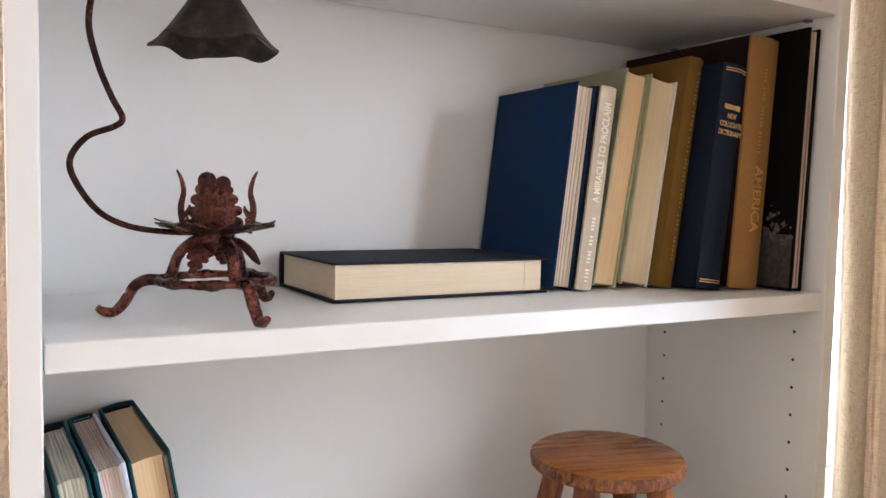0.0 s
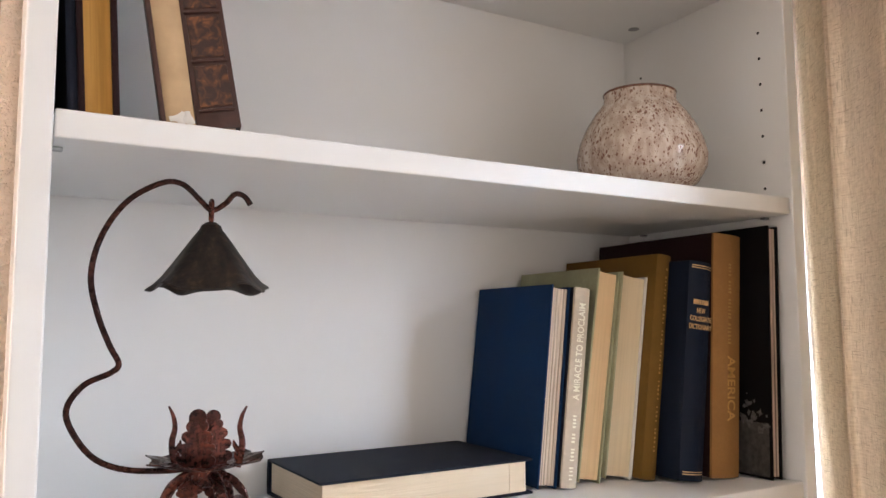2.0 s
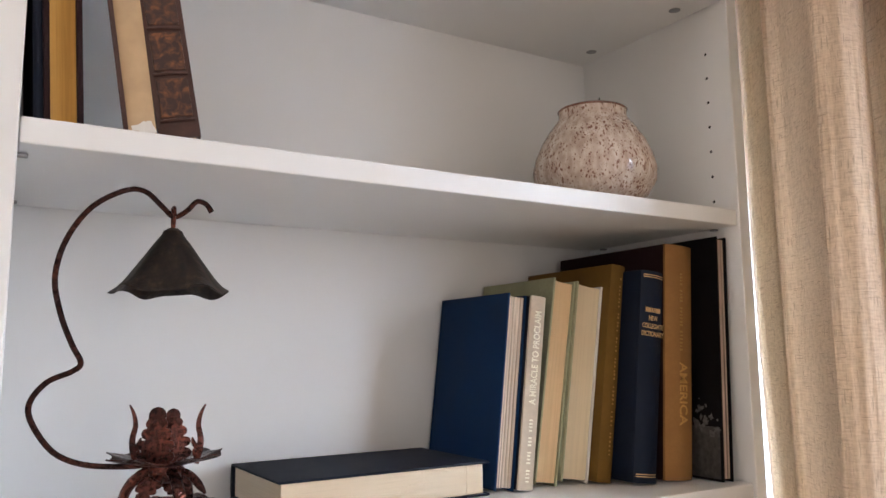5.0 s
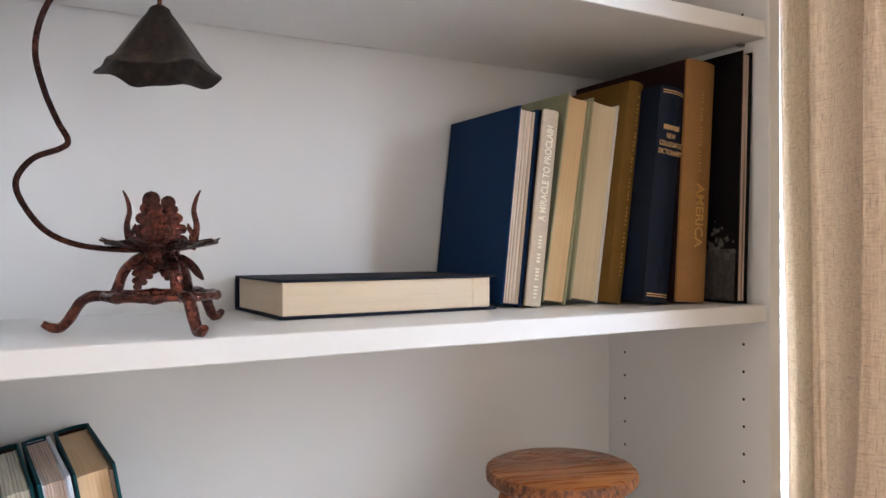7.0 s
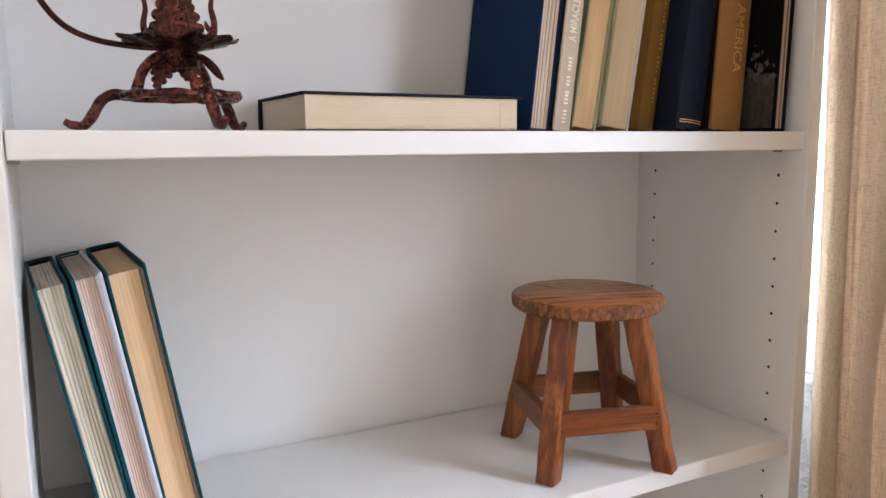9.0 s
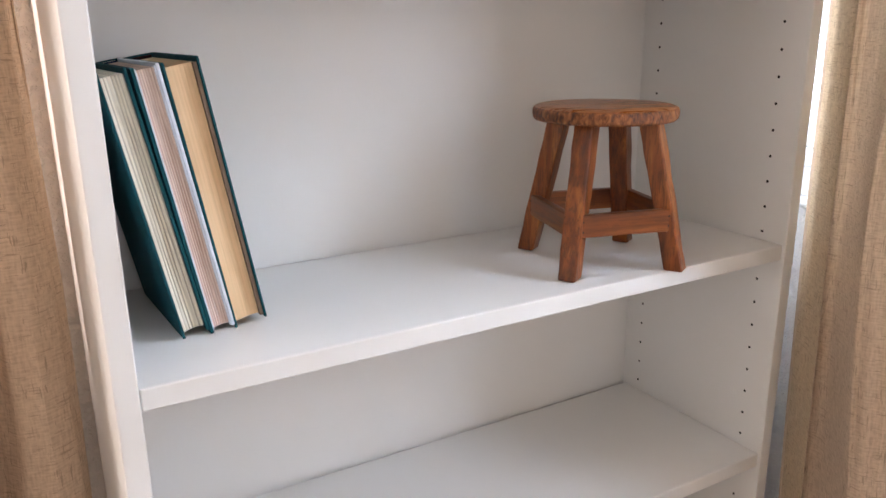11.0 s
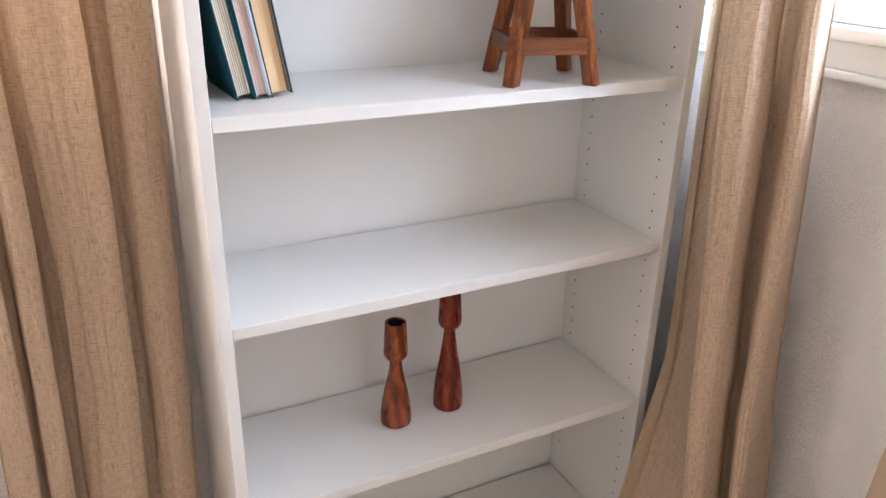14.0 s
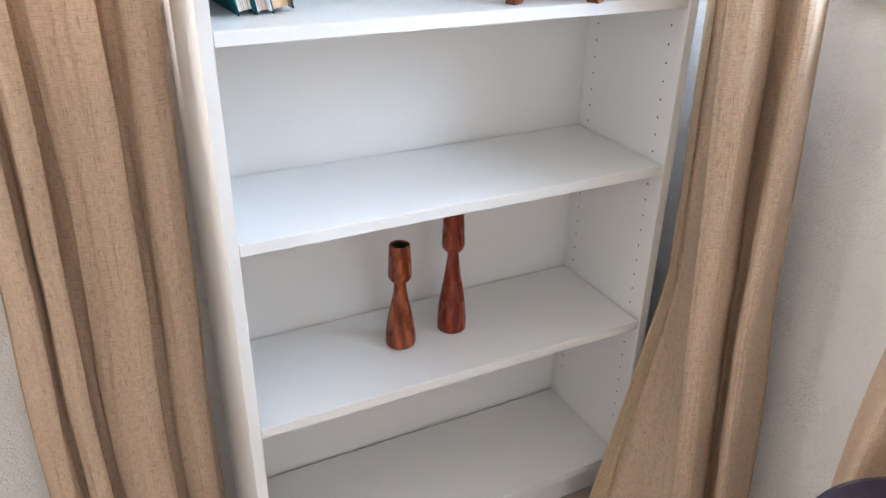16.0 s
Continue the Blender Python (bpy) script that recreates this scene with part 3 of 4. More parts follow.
curtain("curtain", "natural linen curtain in deep vertical folds against the wall", [
    (2.20, leaning(-0.014, 1.10)), (1.6, leaning(-0.013, 1.02)), (1.1, leaning(-0.006, 0.96)), (0.65, leaning(-0.011, 0.97)), (0.4, leaning(-0.020, 0.97)), (0.02, leaning(-0.020, 0.97)),
], 0.006, 7, CURTAINS)
curtain("curtain", "natural linen curtain at the far side of the window", [
    (2.20, [(0.86, -0.62), (0.80, -0.66), (0.86, -0.70), (0.80, -0.75), (0.86, -0.80), (0.80, -0.86), (0.86, -0.92)]),
    (1.2, [(0.86, -0.55), (0.79, -0.59), (0.85, -0.64), (0.79, -0.70), (0.86, -0.76), (0.79, -0.83), (0.86, -0.90)]),
    (0.66, [(0.83, -0.44), (0.79, -0.485), (0.84, -0.52), (0.79, -0.60), (0.86, -0.68), (0.80, -0.77), (0.86, -0.86)]),
    (0.02, [(0.84, -0.42), (0.80, -0.46), (0.87, -0.46), (0.87, -0.54), (0.89, -0.66), (0.88, -0.76), (0.88, -0.86)]),
], 0.005, 11, CURTAINS)
for x0, x1, y0, y1 in ((0.855, 0.855, 0.10, -1.1), (-1.5, -0.05, 0.185, 0.185)):
    rod = thing("curtain_rod", "slim dark metal curtain rod", "curtain rod")
    part("rod", sweep([(x0, y0, 2.215, 0.008), ((x0 + x1) / 2, (y0 + y1) / 2, 2.215, 0.008), (x1, y1, 2.215, 0.008)], 4, 12, side=(0, 0, 1)), BLACKIRON, rod)
    for t in (0.06, 0.94):
        x, y = x0 + (x1 - x0) * t, y0 + (y1 - y0) * t
        end = (RIGHT, y) if x0 == x1 else (x, BACK)
        part("bracket", sweep([(x, y, 2.215, 0.005), ((x + end[0]) / 2, (y + end[1]) / 2, 2.215, 0.005), (end[0], end[1], 2.215, 0.005)], 3, 8, side=(0, 0, 1)), BLACKIRON, rod)

# ---- books ----


def hardback(label, m, w, d, h, cover, paper, spine_front=False, right=None, spine_mat=None, group="", round_by=0.004, board=0.0024, over=0.003):
    """A book standing upright: w thick, d deep, h high, its near bottom corner at 0. Page edges or spine to the front."""
    b = thing("book", label, "book", m, group)
    right = right or cover
    y0, y1 = (0.006, d) if spine_front else (0.0, d - 0.006)
    part("front_cover", box(0, board, y0, y1, 0, h, 0.0008), cover, b)
    part("back_cover", box(w - board, w, y0, y1, 0, h, 0.0008), right, b)
    n = 10
    arc = []
    for k in range(n + 1):
        u = k / n
        arc.append((w * u, -round_by * math.sin(math.pi * u)))
    inner = [(x * (w - 2 * board) / w + board, y + 0.0018) for x, y in reversed(arc)]
    s = 1 if spine_front else -1
    base = 0.006 if spine_front else d - 0.006
    outline = [(0, base)] + [(x, (0.003 if spine_front else d - 0.003) + s * y) for x, y in arc] + [(w, base)] + [(w - board, base)] + [(x, (0.003 if spine_front else d - 0.003) + s * y) for x, y in inner] + [(board, base)]
    spine = part("spine", prism(outline, 0, h, 0.0006), spine_mat or cover, b)
    hollow = []
    for k in range(n + 1):
        u = k / n
        x = board + 0.0002 + (w - 2 * board - 0.0004) * u
        hollow.append((x, math.sin(math.pi * u) * round_by * 0.7))
    if spine_front:
        plan = [(x, 0.007 - v * 0.5) for x, v in hollow] + [(w - board - 0.0002, d - over), (board + 0.0002, d - over)]
    else:
        plan = [(x, over + v) for x, v in hollow] + [(w - board - 0.0002, d - 0.006), (board + 0.0002, d - 0.006)]
    part("page_block", prism(plan, over, h - over, 0.0003), paper, b, "page edges")
    return b


LZ = TOPS["lamp"] + 0.0006
ROW = "books standing upright beside the lamp"


def upright(x, y, lean, z=LZ, turn=0.0):
    """Standing at x, y on a shelf, leaning to the right by lean degrees on its near right bottom edge."""
    return pose(x, y, z, 0, lean, turn)


def bars(parent, x, y, z0, z1, wide, material, count):
    """Unreadable lettering as plain bars of uneven size, in groups like words."""
    pick = random.Random(count)
    span = (z1 - z0) / count
    gap = pick.randint(4, 7)
    for k in range(count):
        gap -= 1
        if gap == 0:
            gap = pick.randint(4, 8)
            continue
        half = wide / 2 * pick.uniform(0.7, 1.0)
        low = z0 + span * (k + pick.uniform(0.12, 0.3))
        part("lettering_bar", box(x - half, x + half, y - 0.0003, y + 0.0002, low, low + span * pick.uniform(0.35, 0.6)), material, parent, smooth=False)


def lean_book(x_left, y, w, d, h, lean, label, cover, paper, z=LZ, group=ROW, turn=0.0, **kw):
    """Leaning book, placed so that its lowest edge rests on the shelf."""
    a = radians(lean)
    up = max(0.0, w * math.sin(a)) if lean > 0 else 0.0
    return hardback(label, pose(x_left, y, z + up, 0, lean, turn), w, d, h, cover, paper, group=group, **kw)


blue = lean_book(0.4728, 0.110, 0.0260, 0.150, 0.218, 6.65, "dark blue cloth hardback, cream page edges turned outwards", NAVY, PAGESBLUE)
miracle = lean_book(0.4992, 0.1005, 0.0205, 0.150, 0.2158, 7.0, "cream-spined hardback with pale lettering among upright books", INK, PAGES, spine_front=True, spine_mat=CREAMSPINE, round_by=0.0025)
words("title", "A MIRACLE TO PROCLAIM", 0.0125, SILVER, miracle, pose(0.0098, 0.0003, 0.146, 90, -90, 0), "pale raised lettering", 0.72)
bars(miracle, 0.0098, 0.0004, 0.008, 0.078, 0.0055, SILVER, 18)
sage = lean_book(0.5255, 0.1075, 0.0325, 0.152, 0.2375, 9.2, "sage green cloth hardback with cream page edges turned outwards", SAGE, PAGESY)
pale = lean_book(0.5605, 0.1035, 0.0405, 0.155, 0.2325, 8.6, "pale green and white hardback, cream page edges outwards", SAGE, PAGESC, right=WHITEJACKET)
mustard = lean_book(0.6020, 0.0875, 0.0215, 0.170, 0.257, 8.3, "mustard brown cloth hardback with rubbed gilt spine lettering", MUSTARD, PAGES, spine_front=True, round_by=0.003)
bars(mustard, 0.0125, 0.0004, 0.03, 0.243, 0.0055, FADEDGILT, 44)
webster = lean_book(0.6270, 0.0555, 0.0365, 0.190, 0.2455, 6.8, "dark navy collegiate dictionary with gilt spine lettering", DICTCLOTH, PAGES, spine_front=True, round_by=0.005)
for text, z in (("NEW", 0.1885), ("COLLEGIATE", 0.1792), ("DICTIONARY", 0.1700)):
    words("title", text, 0.0080, GILT, webster, pose(0.0168, -0.0021, z, 90, 0, 0), "gilt spine lettering", 0.74)
for k in range(8):
    x = 0.0052 + k * 0.0030
    part("lettering_bar", box(x, x + 0.0020, -0.0022, -0.0010, 0.1958, 0.2012), GILT, webster, smooth=False)
for z in (0.2400, 0.2375, 0.0070, 0.0095):
    part("gilt_line", prism([(0.003 + 0.031 * k / 10, 0.0026 - 0.005 * math.sin(math.pi * (0.003 + 0.031 * k / 10) / 0.037)) for k in range(11)] + [(0.034, 0.004), (0.003, 0.004)], z, z + 0.0010), GILT, webster, smooth=False)
america = lean_book(0.6725, 0.0500, 0.0450, 0.200, 0.2785, 4.0, "tall tan cloth hardback with dark maroon boards and gilt title", MAROON, PAGES, spine_front=True, spine_mat=TAN, round_by=0.0035)
words("title", "AMERICA", 0.0175, DULLGILT, america, pose(0.0265, -0.0008, 0.100, 90, 90, 0), "rubbed gilt title", 1.0)
bars(america, 0.0235, -0.0008, 0.150, 0.250, 0.005, FADEDGILT, 24)
photo = lean_book(0.7290, 0.0170, 0.0180, 0.235, 0.2880, 2.3, "large black photograph book, page edges turned outwards", BLACKGLOSS, PAGESK, round_by=0.0012, board=0.0026)
part("picture", box(-0.0004, -0.0001, 0.003, 0.15, 0.003, 0.062), PHOTO, photo, "grey photograph on the cover", smooth=False)
rng = np.random.default_rng(5)
for k in range(34):
    y, z, r = rng.uniform(0.003, 0.06), 0.050 + abs(rng.normal(0, 0.022)), rng.uniform(0.001, 0.0050)
    ring = [(y + r * rng.uniform(0.4, 1.6) * math.cos(a), z + r * rng.uniform(0.4, 1.6) * math.sin(a)) for a in np.linspace(0, 6.28, 11)[:-1]]
    bm = bmesh.new()
    bm.faces.new([bm.verts.new((-0.0005 - k * 0.00001, p, q)) for p, q in ring])
    part("picture_patch", bm, PHOTOLIGHT, photo, "pale patch of the printed photograph", smooth=False)

lying = thing("book", "dark navy hardback lying flat, cream page edges outwards", "book", pose(0.2280, 0.1030, LZ, 0, 0, 0.9))
LW, LD, LH = 0.2370, 0.1470, 0.0362
part("front_cover", box(0, LW, 0, LD, LH - 0.0026, LH, 0.0009), INK, lying)
part("back_cover", box(0, LW, 0, LD, 0, 0.0026, 0.0009), INK, lying)
fore = [(0.0035 + 0.0015 * math.sin(math.pi * k / 8), 0.003 + (LD - 0.008) * (1 - k / 8)) for k in range(9)]
part("page_block", prism(fore + [(LW - 0.0285, 0.0030), (LW - 0.0282, 0.0035), (LW - 0.0279, 0.0030), (LW - 0.0075, 0.0030), (LW - 0.0060, LD / 2), (LW - 0.0075, LD - 0.005)], 0.0027, LH - 0.0027, 0.0004), PAGESZ, lying, "cream page edges")
part("spine", sweep([(0.0004, LD - 0.0010, LH / 2, LH / 2 - 0.0004), (LW / 2, LD - 0.0006, LH / 2, LH / 2 - 0.0003), (LW - 0.0004, LD - 0.0010, LH / 2, LH / 2 - 0.0004)], 4, 14, 0.17, (0, 1, 0)), INK, lying)

SZ = TOPS["stool"] + 0.0006
TRIO = "teal books leaning against the bookcase side"
first = lean_book(0.0515, 0.082, 0.0238, 0.150, 0.236, -10.8, "teal hardback with pale wavy page edges, leaning", TEAL, PAGESW, SZ, TRIO, turn=3.0, over=0.0045)
jacketed = lean_book(0.0757, 0.083, 0.0232, 0.155, 0.239, -10.2, "teal hardback in a pale blue jacket, leaning", TEAL, PAGESB, SZ, TRIO, turn=3.0, right=PALEJACKET, board=0.0032)
thick = lean_book(0.0988, 0.085, 0.0310, 0.166, 0.242, -9.7, "thick teal hardback with tan page edges, leaning", TEAL, PAGEST, SZ, TRIO, turn=2.0, over=0.0045)
for bk, w, d, h, cloth in ((first, 0.0238, 0.150, 0.236, MAROON), (jacketed, 0.0232, 0.155, 0.239, NAVY), (thick, 0.0310, 0.166, 0.242, MAROON)):
    band = part("headband", sweep([(0.004, d - 0.0085, h - 0.0032, 0.0016), (w / 2, d - 0.0075, h - 0.0030, 0.0018), (w - 0.0045, d - 0.0085, h - 0.0032, 0.0016)], 4, 8, side=(0, 0, 1)), cloth, bk, "dark sewn headband")
    if bk is jacketed:
        for k in range(7):
            part("stitch", lathe([(0, 0.0010), (0.0006, 0.0007), (0.0007, 0.0)], 8), WHITEJACKET, band, "white stitch", pose(0.0050 + k * 0.0020, d - 0.0080, h - 0.0018))
# the gap's shadow line beside the back cover, made as a brown strip
part("gap_shade", box(0.0252, 0.0284, 0.0012, 0.150, 0.003, 0.2375, 0.0004), GAPSHADE, thick, "brown strip painted as the shadow in the gap beside the pages")
for x in (0.0033, 0.0232 - 0.0033 - 0.0011):
    part("jacket_flap", box(x, x + 0.0011, 0.0008, 0.05, 0.001, 0.2375, 0.0003), PALEJACKET, jacketed, "pale blue paper jacket flap")

VZ = TOPS["vase"] + 0.0006
OLD = "old books on the upper shelf"
lean_book(0.0095, 0.016, 0.0062, 0.15, 0.165, -3.4, "thin black hardback standing on the upper shelf", INK, PAGES, VZ, OLD, spine_front=True, round_by=0.001)
lean_book(0.0160, 0.016, 0.0267, 0.16, 0.235, -3.4, "maroon hardback with gold-stained page edges", MAROON, PAGESG, VZ, OLD, board=0.0044)
vellum = lean_book(0.0720, 0.022, 0.0235, 0.15, 0.235, -8.8, "worn pale leather book with a chipped spine, leaning", LEATHER, PAGES, VZ, OLD, spine_front=True, spine_mat=WORNVELLUM, round_by=0.002, turn=-11.0)
part("board_edge", box(-0.0006, 0.0032, -0.0012, 0.012, 0.0, 0.2352, 0.0008), LEATHER, vellum, "dark brown leather board edge")
for x, z, r in ((0.0125, 0.0062, 0.0060), (0.0180, 0.0056, 0.0052)):
    part("chip", lathe([(0, 0.0009), (r * 0.7, 0.0006), (r, 0.0)], 11, lambda a, q, h: (q * (1 + 0.3 * math.sin(3 * a + x * 900)), h)), WHITEJACKET, vellum, "bare white chipped patch", pose(x, 0.0016, z, 90, 0, 0))
tooled = lean_book(0.0965, 0.018, 0.0320, 0.16, 0.245, -10.0, "brown leather book with tooled spine panels, leaning", LEATHER, PAGES, VZ, OLD, spine_front=True, round_by=0.003, turn=-11.0)
for z in (0.02, 0.058, 0.096, 0.134, 0.172):
    part("raised_band", sweep([(0.003, 0.0005, z - 0.006, 0.0012), (0.016, -0.0012, z - 0.006, 0.0014), (0.029, 0.0005, z - 0.006, 0.0012)], 4, 8, side=(0, 0, 1)), LEATHER, tooled)
    part("tooled_panel", box(0.0040, 0.0280, -0.0003, 0.003, z - 0.003, z + 0.0285, 0.0006), TOOLING, tooled, "rubbed brown tooled panel")

# ---- wrought-iron candle lamp ----
BASE = 0.0065  # the foot stands a little beside the arm's line
lamp = thing("candle_lamp", "wrought iron candle holder shaped like a lamp, copper-brown and black", "candle holder", pose(0.1165, 0.080, LZ) @ Matrix.Scale(1.031, 4))
part("arm", sweep([(-0.0035, 0, 0.0625, 0.00225), (-0.0232, 0, 0.0622, 0.00225), (-0.0530, 0, 0.0660, 0.00225), (-0.0745, 0, 0.0765, 0.00225), (-0.0893, 0, 0.097, 0.00225), (-0.0927, 0, 0.113, 0.00225), (-0.0820, 0, 0.1285, 0.00225), (-0.0648, 0, 0.1365, 0.00225), (-0.0592, 0, 0.143, 0.00225), (-0.0661, 0, 0.157, 0.00225), (-0.0750, 0, 0.180, 0.00225), (-0.0804, 0, 0.208, 0.00225), (-0.0740, 0, 0.238, 0.00225), (-0.0572, 0, 0.265, 0.00225), (-0.0331, 0, 0.281, 0.00225), (-0.0173, 0, 0.2815, 0.00225), (-0.0035, 0, 0.270, 0.00225), (0.0058, 0, 0.2625, 0.00225), (0.0162, 0, 0.2685, 0.00225), (0.0240, 0, 0.277, 0.00225), (0.0319, 0, 0.2755, 0.00225), (0.0368, 0, 0.269, 0.0024)], 6, 10, 0.85), ARMIRON, lamp, "bent iron arm")
part("hook", sweep([(0.0055, -0.0042, 0.262, 0.0013), (0.0055, -0.004, 0.2685, 0.0014), (0.0055, 0, 0.2705, 0.0014), (0.0055, 0.004, 0.2685, 0.0014), (0.0055, 0.0035, 0.258, 0.0014), (0.0055, 0, 0.250, 0.0014), (0.0055, -0.0035, 0.258, 0.0014), (0.0055, -0.0042, 0.262, 0.0013)], 5, 8, side=(1, 0, 0)), IRON, lamp, "small iron hanging loop")


def ruffle(a, r, z):
    k = max(0.0, (r - 0.018) / 0.03)
    return r * (1 + 0.06 * k * math.sin(5 * a + 0.6)), z + 0.0026 * k * math.sin(5 * a + 2.0) + 0.001 * k * math.sin(9 * a)


part("shade", lathe([(0.0, 0.2520), (0.0040, 0.2525), (0.0075, 0.2500), (0.0090, 0.2465), (0.0144, 0.2395), (0.0214, 0.2295), (0.0289, 0.2190), (0.0353, 0.2100), (0.0412, 0.2035), (0.0462, 0.2000), (0.0465, 0.1988), (0.0407, 0.2018), (0.0342, 0.2085), (0.0278, 0.2178), (0.0203, 0.2282), (0.0125, 0.2382), (0.0082, 0.2450), (0.0, 0.247)], 64, ruffle), BLACKIRON, lamp, "blackened bell-shaped shade with a wavy rim", pose(0.0055, 0, 0))


def dish_wave(a, r, z):
    k = max(0.0, (r - 0.022) / 0.02)
    tip = 1 - 2 * abs(math.sin(4.5 * a + 0.5))
    return r * (1 + 0.07 * k * tip + 0.045 * k * math.sin(17 * a + 1)), z + 0.0016 * k * tip + 0.0012 * k * math.sin(5 * a + 1.2)


part("dish", lathe([(0, 0.0600), (0.018, 0.0605), (0.028, 0.0625), (0.036, 0.0645), (0.0425, 0.0665), (0.0427, 0.0656), (0.036, 0.0634), (0.028, 0.0611), (0.018, 0.0586), (0.009, 0.0570), (0, 0.0570)], 108, dish_wave), ARMIRON, lamp, "dark copper-brown drip dish with a jagged leaf edge", pose(BASE, 0, 0.0030))


def leaf(length, lobes, core, curl, thick=0.0013):
    """A hammered oak leaf standing on its stem: round lobes (height, reach, radius) about a core, bent, with a raised midrib."""
    bm = bmesh.new()
    rows, cols = 44, 8
    grid = {}
    for s in (0, 1):
        for i in range(rows + 1):
            h = length * i / rows
            half = core * (1 - 0.6 * i / rows) if h < length * 0.8 else 0.0004
            for c, reach, r in lobes:
                if abs(h - c) < r:
                    half = max(half, reach + math.sqrt(r * r - (h - c) ** 2))
            for j in range(cols + 1):
                v = j / cols * 2 - 1
                y = curl * h * h / length + 9.0 * (v * half) ** 2 + (s - 0.5) * thick - 0.0005 * math.exp(-(v * 5) ** 2)
                grid[s, i, j] = bm.verts.new((v * half, y, h))
    for s in (0, 1):
        for i in range(rows):
            for j in range(cols):
                bm.faces.new((grid[s, i, j], grid[s, i, j + 1], grid[s, i + 1, j + 1], grid[s, i + 1, j]))
    for i in range(rows):
        for j in (0, cols):
            bm.faces.new((grid[0, i, j], grid[1, i, j], grid[1, i + 1, j], grid[0, i + 1, j]))
    for j in range(cols):
        for i in (0, rows):
            bm.faces.new((grid[0, i, j], grid[0, i, j + 1], grid[1, i, j + 1], grid[1, i, j]))
    return bm


OAK = [(0.0060, 0.0114, 0.0042), (0.0150, 0.0112, 0.0042), (0.0238, 0.0088, 0.0040), (0.0315, 0.0054, 0.0038), (0.0378, 0.0, 0.0068)]
OAKBEHIND = [(0.0070, 0.0118, 0.0040), (0.0160, 0.0110, 0.0040), (0.0245, 0.0080, 0.0038), (0.0315, 0.0044, 0.0036), (0.0370, 0.0, 0.0056)]
DROOP = [(0.0080, 0.0088, 0.0031), (0.0140, 0.0074, 0.0030), (0.0200, 0.0054, 0.0029), (0.0260, 0.0032, 0.0027), (0.0312, 0.0006, 0.0026)]
VIEW = -30.0
c, s = math.cos(radians(VIEW)), math.sin(radians(VIEW))
# leaves stand round the dish: along the dish (a), towards the room (b)
for a, b, turn, tilt, tall, lobes in ((-0.0048, 0.011, 0, 2, 0.0446, OAK), (0.0042, -0.003, 22, -3, 0.0426, OAKBEHIND)):
    part("leaf", leaf(tall, [(h, w * 0.9, r) for h, w, r in lobes], 0.0108, 0.10), IRON, lamp, "hammered copper-brown oak leaf", pose(BASE + a * c + b * s, a * s - b * c, 0.0625, tilt, 0, VIEW + turn))
for side in (-1, 1):
    line = [(0.0240, 0.062, 0.0024), (0.0266, 0.073, 0.0027), (0.0272, 0.082, 0.0025), (0.0252, 0.092, 0.0021), (0.0268, 0.101, 0.0016), (0.0304, 0.1085, 0.0007)]
    flame = part("narrow_leaf", sweep([(BASE + side * p * c, side * p * s, z, w) for p, z, w in line], 6, 8, 0.55, (s, -c, 0)), IRON, lamp, "narrow curled leaf")
    for p, z in ((0.0205, 0.0785), (0.0218, 0.0695)):
        part("leaf_barb", sweep([(BASE + side * (p + 0.0045) * c, side * (p + 0.0045) * s, z - 0.005, 0.0022), (BASE + side * (p + 0.001) * c, side * (p + 0.001) * s, z, 0.0018), (BASE + side * p * c, side * p * s, z + 0.004, 0.0006)], 4, 8, 0.55, (s, -c, 0)), IRON, flame)
for a, lean, out, long in ((-0.008, 192, 14, 0.031), (0.004, 176, -16, 0.022)):
    part("drooping_leaf", leaf(long, [(h * long / 0.034, w, r) for h, w, r in DROOP], 0.0055, -0.12), IRON, lamp, "hammered leaf hanging under the dish", pose(BASE + a * c + 0.004 * s, a * s - 0.004 * c, 0.0600, 0, 0, VIEW) @ pose(0, 0, 0, out, lean, 0))
hang = [(0.010, 0.0575, 0.0022), (0.0175, 0.0545, 0.0030), (0.0235, 0.0495, 0.0034), (0.0285, 0.0435, 0.0030), (0.0325, 0.0385, 0.0010)]
part("drooping_leaf", sweep([(BASE + p * c, p * s, z, w) for p, z, w in hang], 5, 8, 0.5, (s, -c, 0)), IRON, lamp, "narrow hammered leaf curling out under the dish")
part("boss", lathe([(0, 0.0625), (0.013, 0.0622), (0.014, 0.055), (0.010, 0.050), (0.004, 0.047), (0, 0.047)], 24), IRON, lamp, "round iron boss under the dish", pose(BASE, 0, 0))
for ang in (171, -80, 44):
    d = radians(ang)
    u, v = math.cos(d), math.sin(d)
    legline = [(0.006, 0.0570, 0.0042), (0.018, 0.0550, 0.0042), (0.028, 0.044, 0.0042), (0.033, 0.030, 0.0042), (0.038, 0.0270, 0.0042), (0.050, 0.0270, 0.0041), (0.058, 0.022, 0.0041), (0.064, 0.012, 0.0040), (0.0710, 0.0043, 0.0038), (0.0775, 0.0042, 0.0036), (0.0835, 0.0075, 0.0026)]
    part("leg", sweep([(BASE + r * u, r * v, z, w) for r, z, w in legline], 5, 10, 1.15, (-v, u, 0), 0.15), IRON, lamp, "curved forged leg")
ringline = [(BASE + 0.042 * math.cos(a), 0.042 * math.sin(a), 0.0265, 0.0034 + 0.0007 * math.sin(9 * a)) for a in np.linspace(0, 2 * math.pi, 25)]
part("ring", sweep(ringline, 4, 10, 1.0, (0, 0, 1), 0.25, True), IRON, lamp, "lumpy forged ring joining the legs")

# ---- speckled vase ----
vase = thing("vase", "round speckled stoneware vase with a brown rim", "vase", pose(0.607, 0.080, VZ))


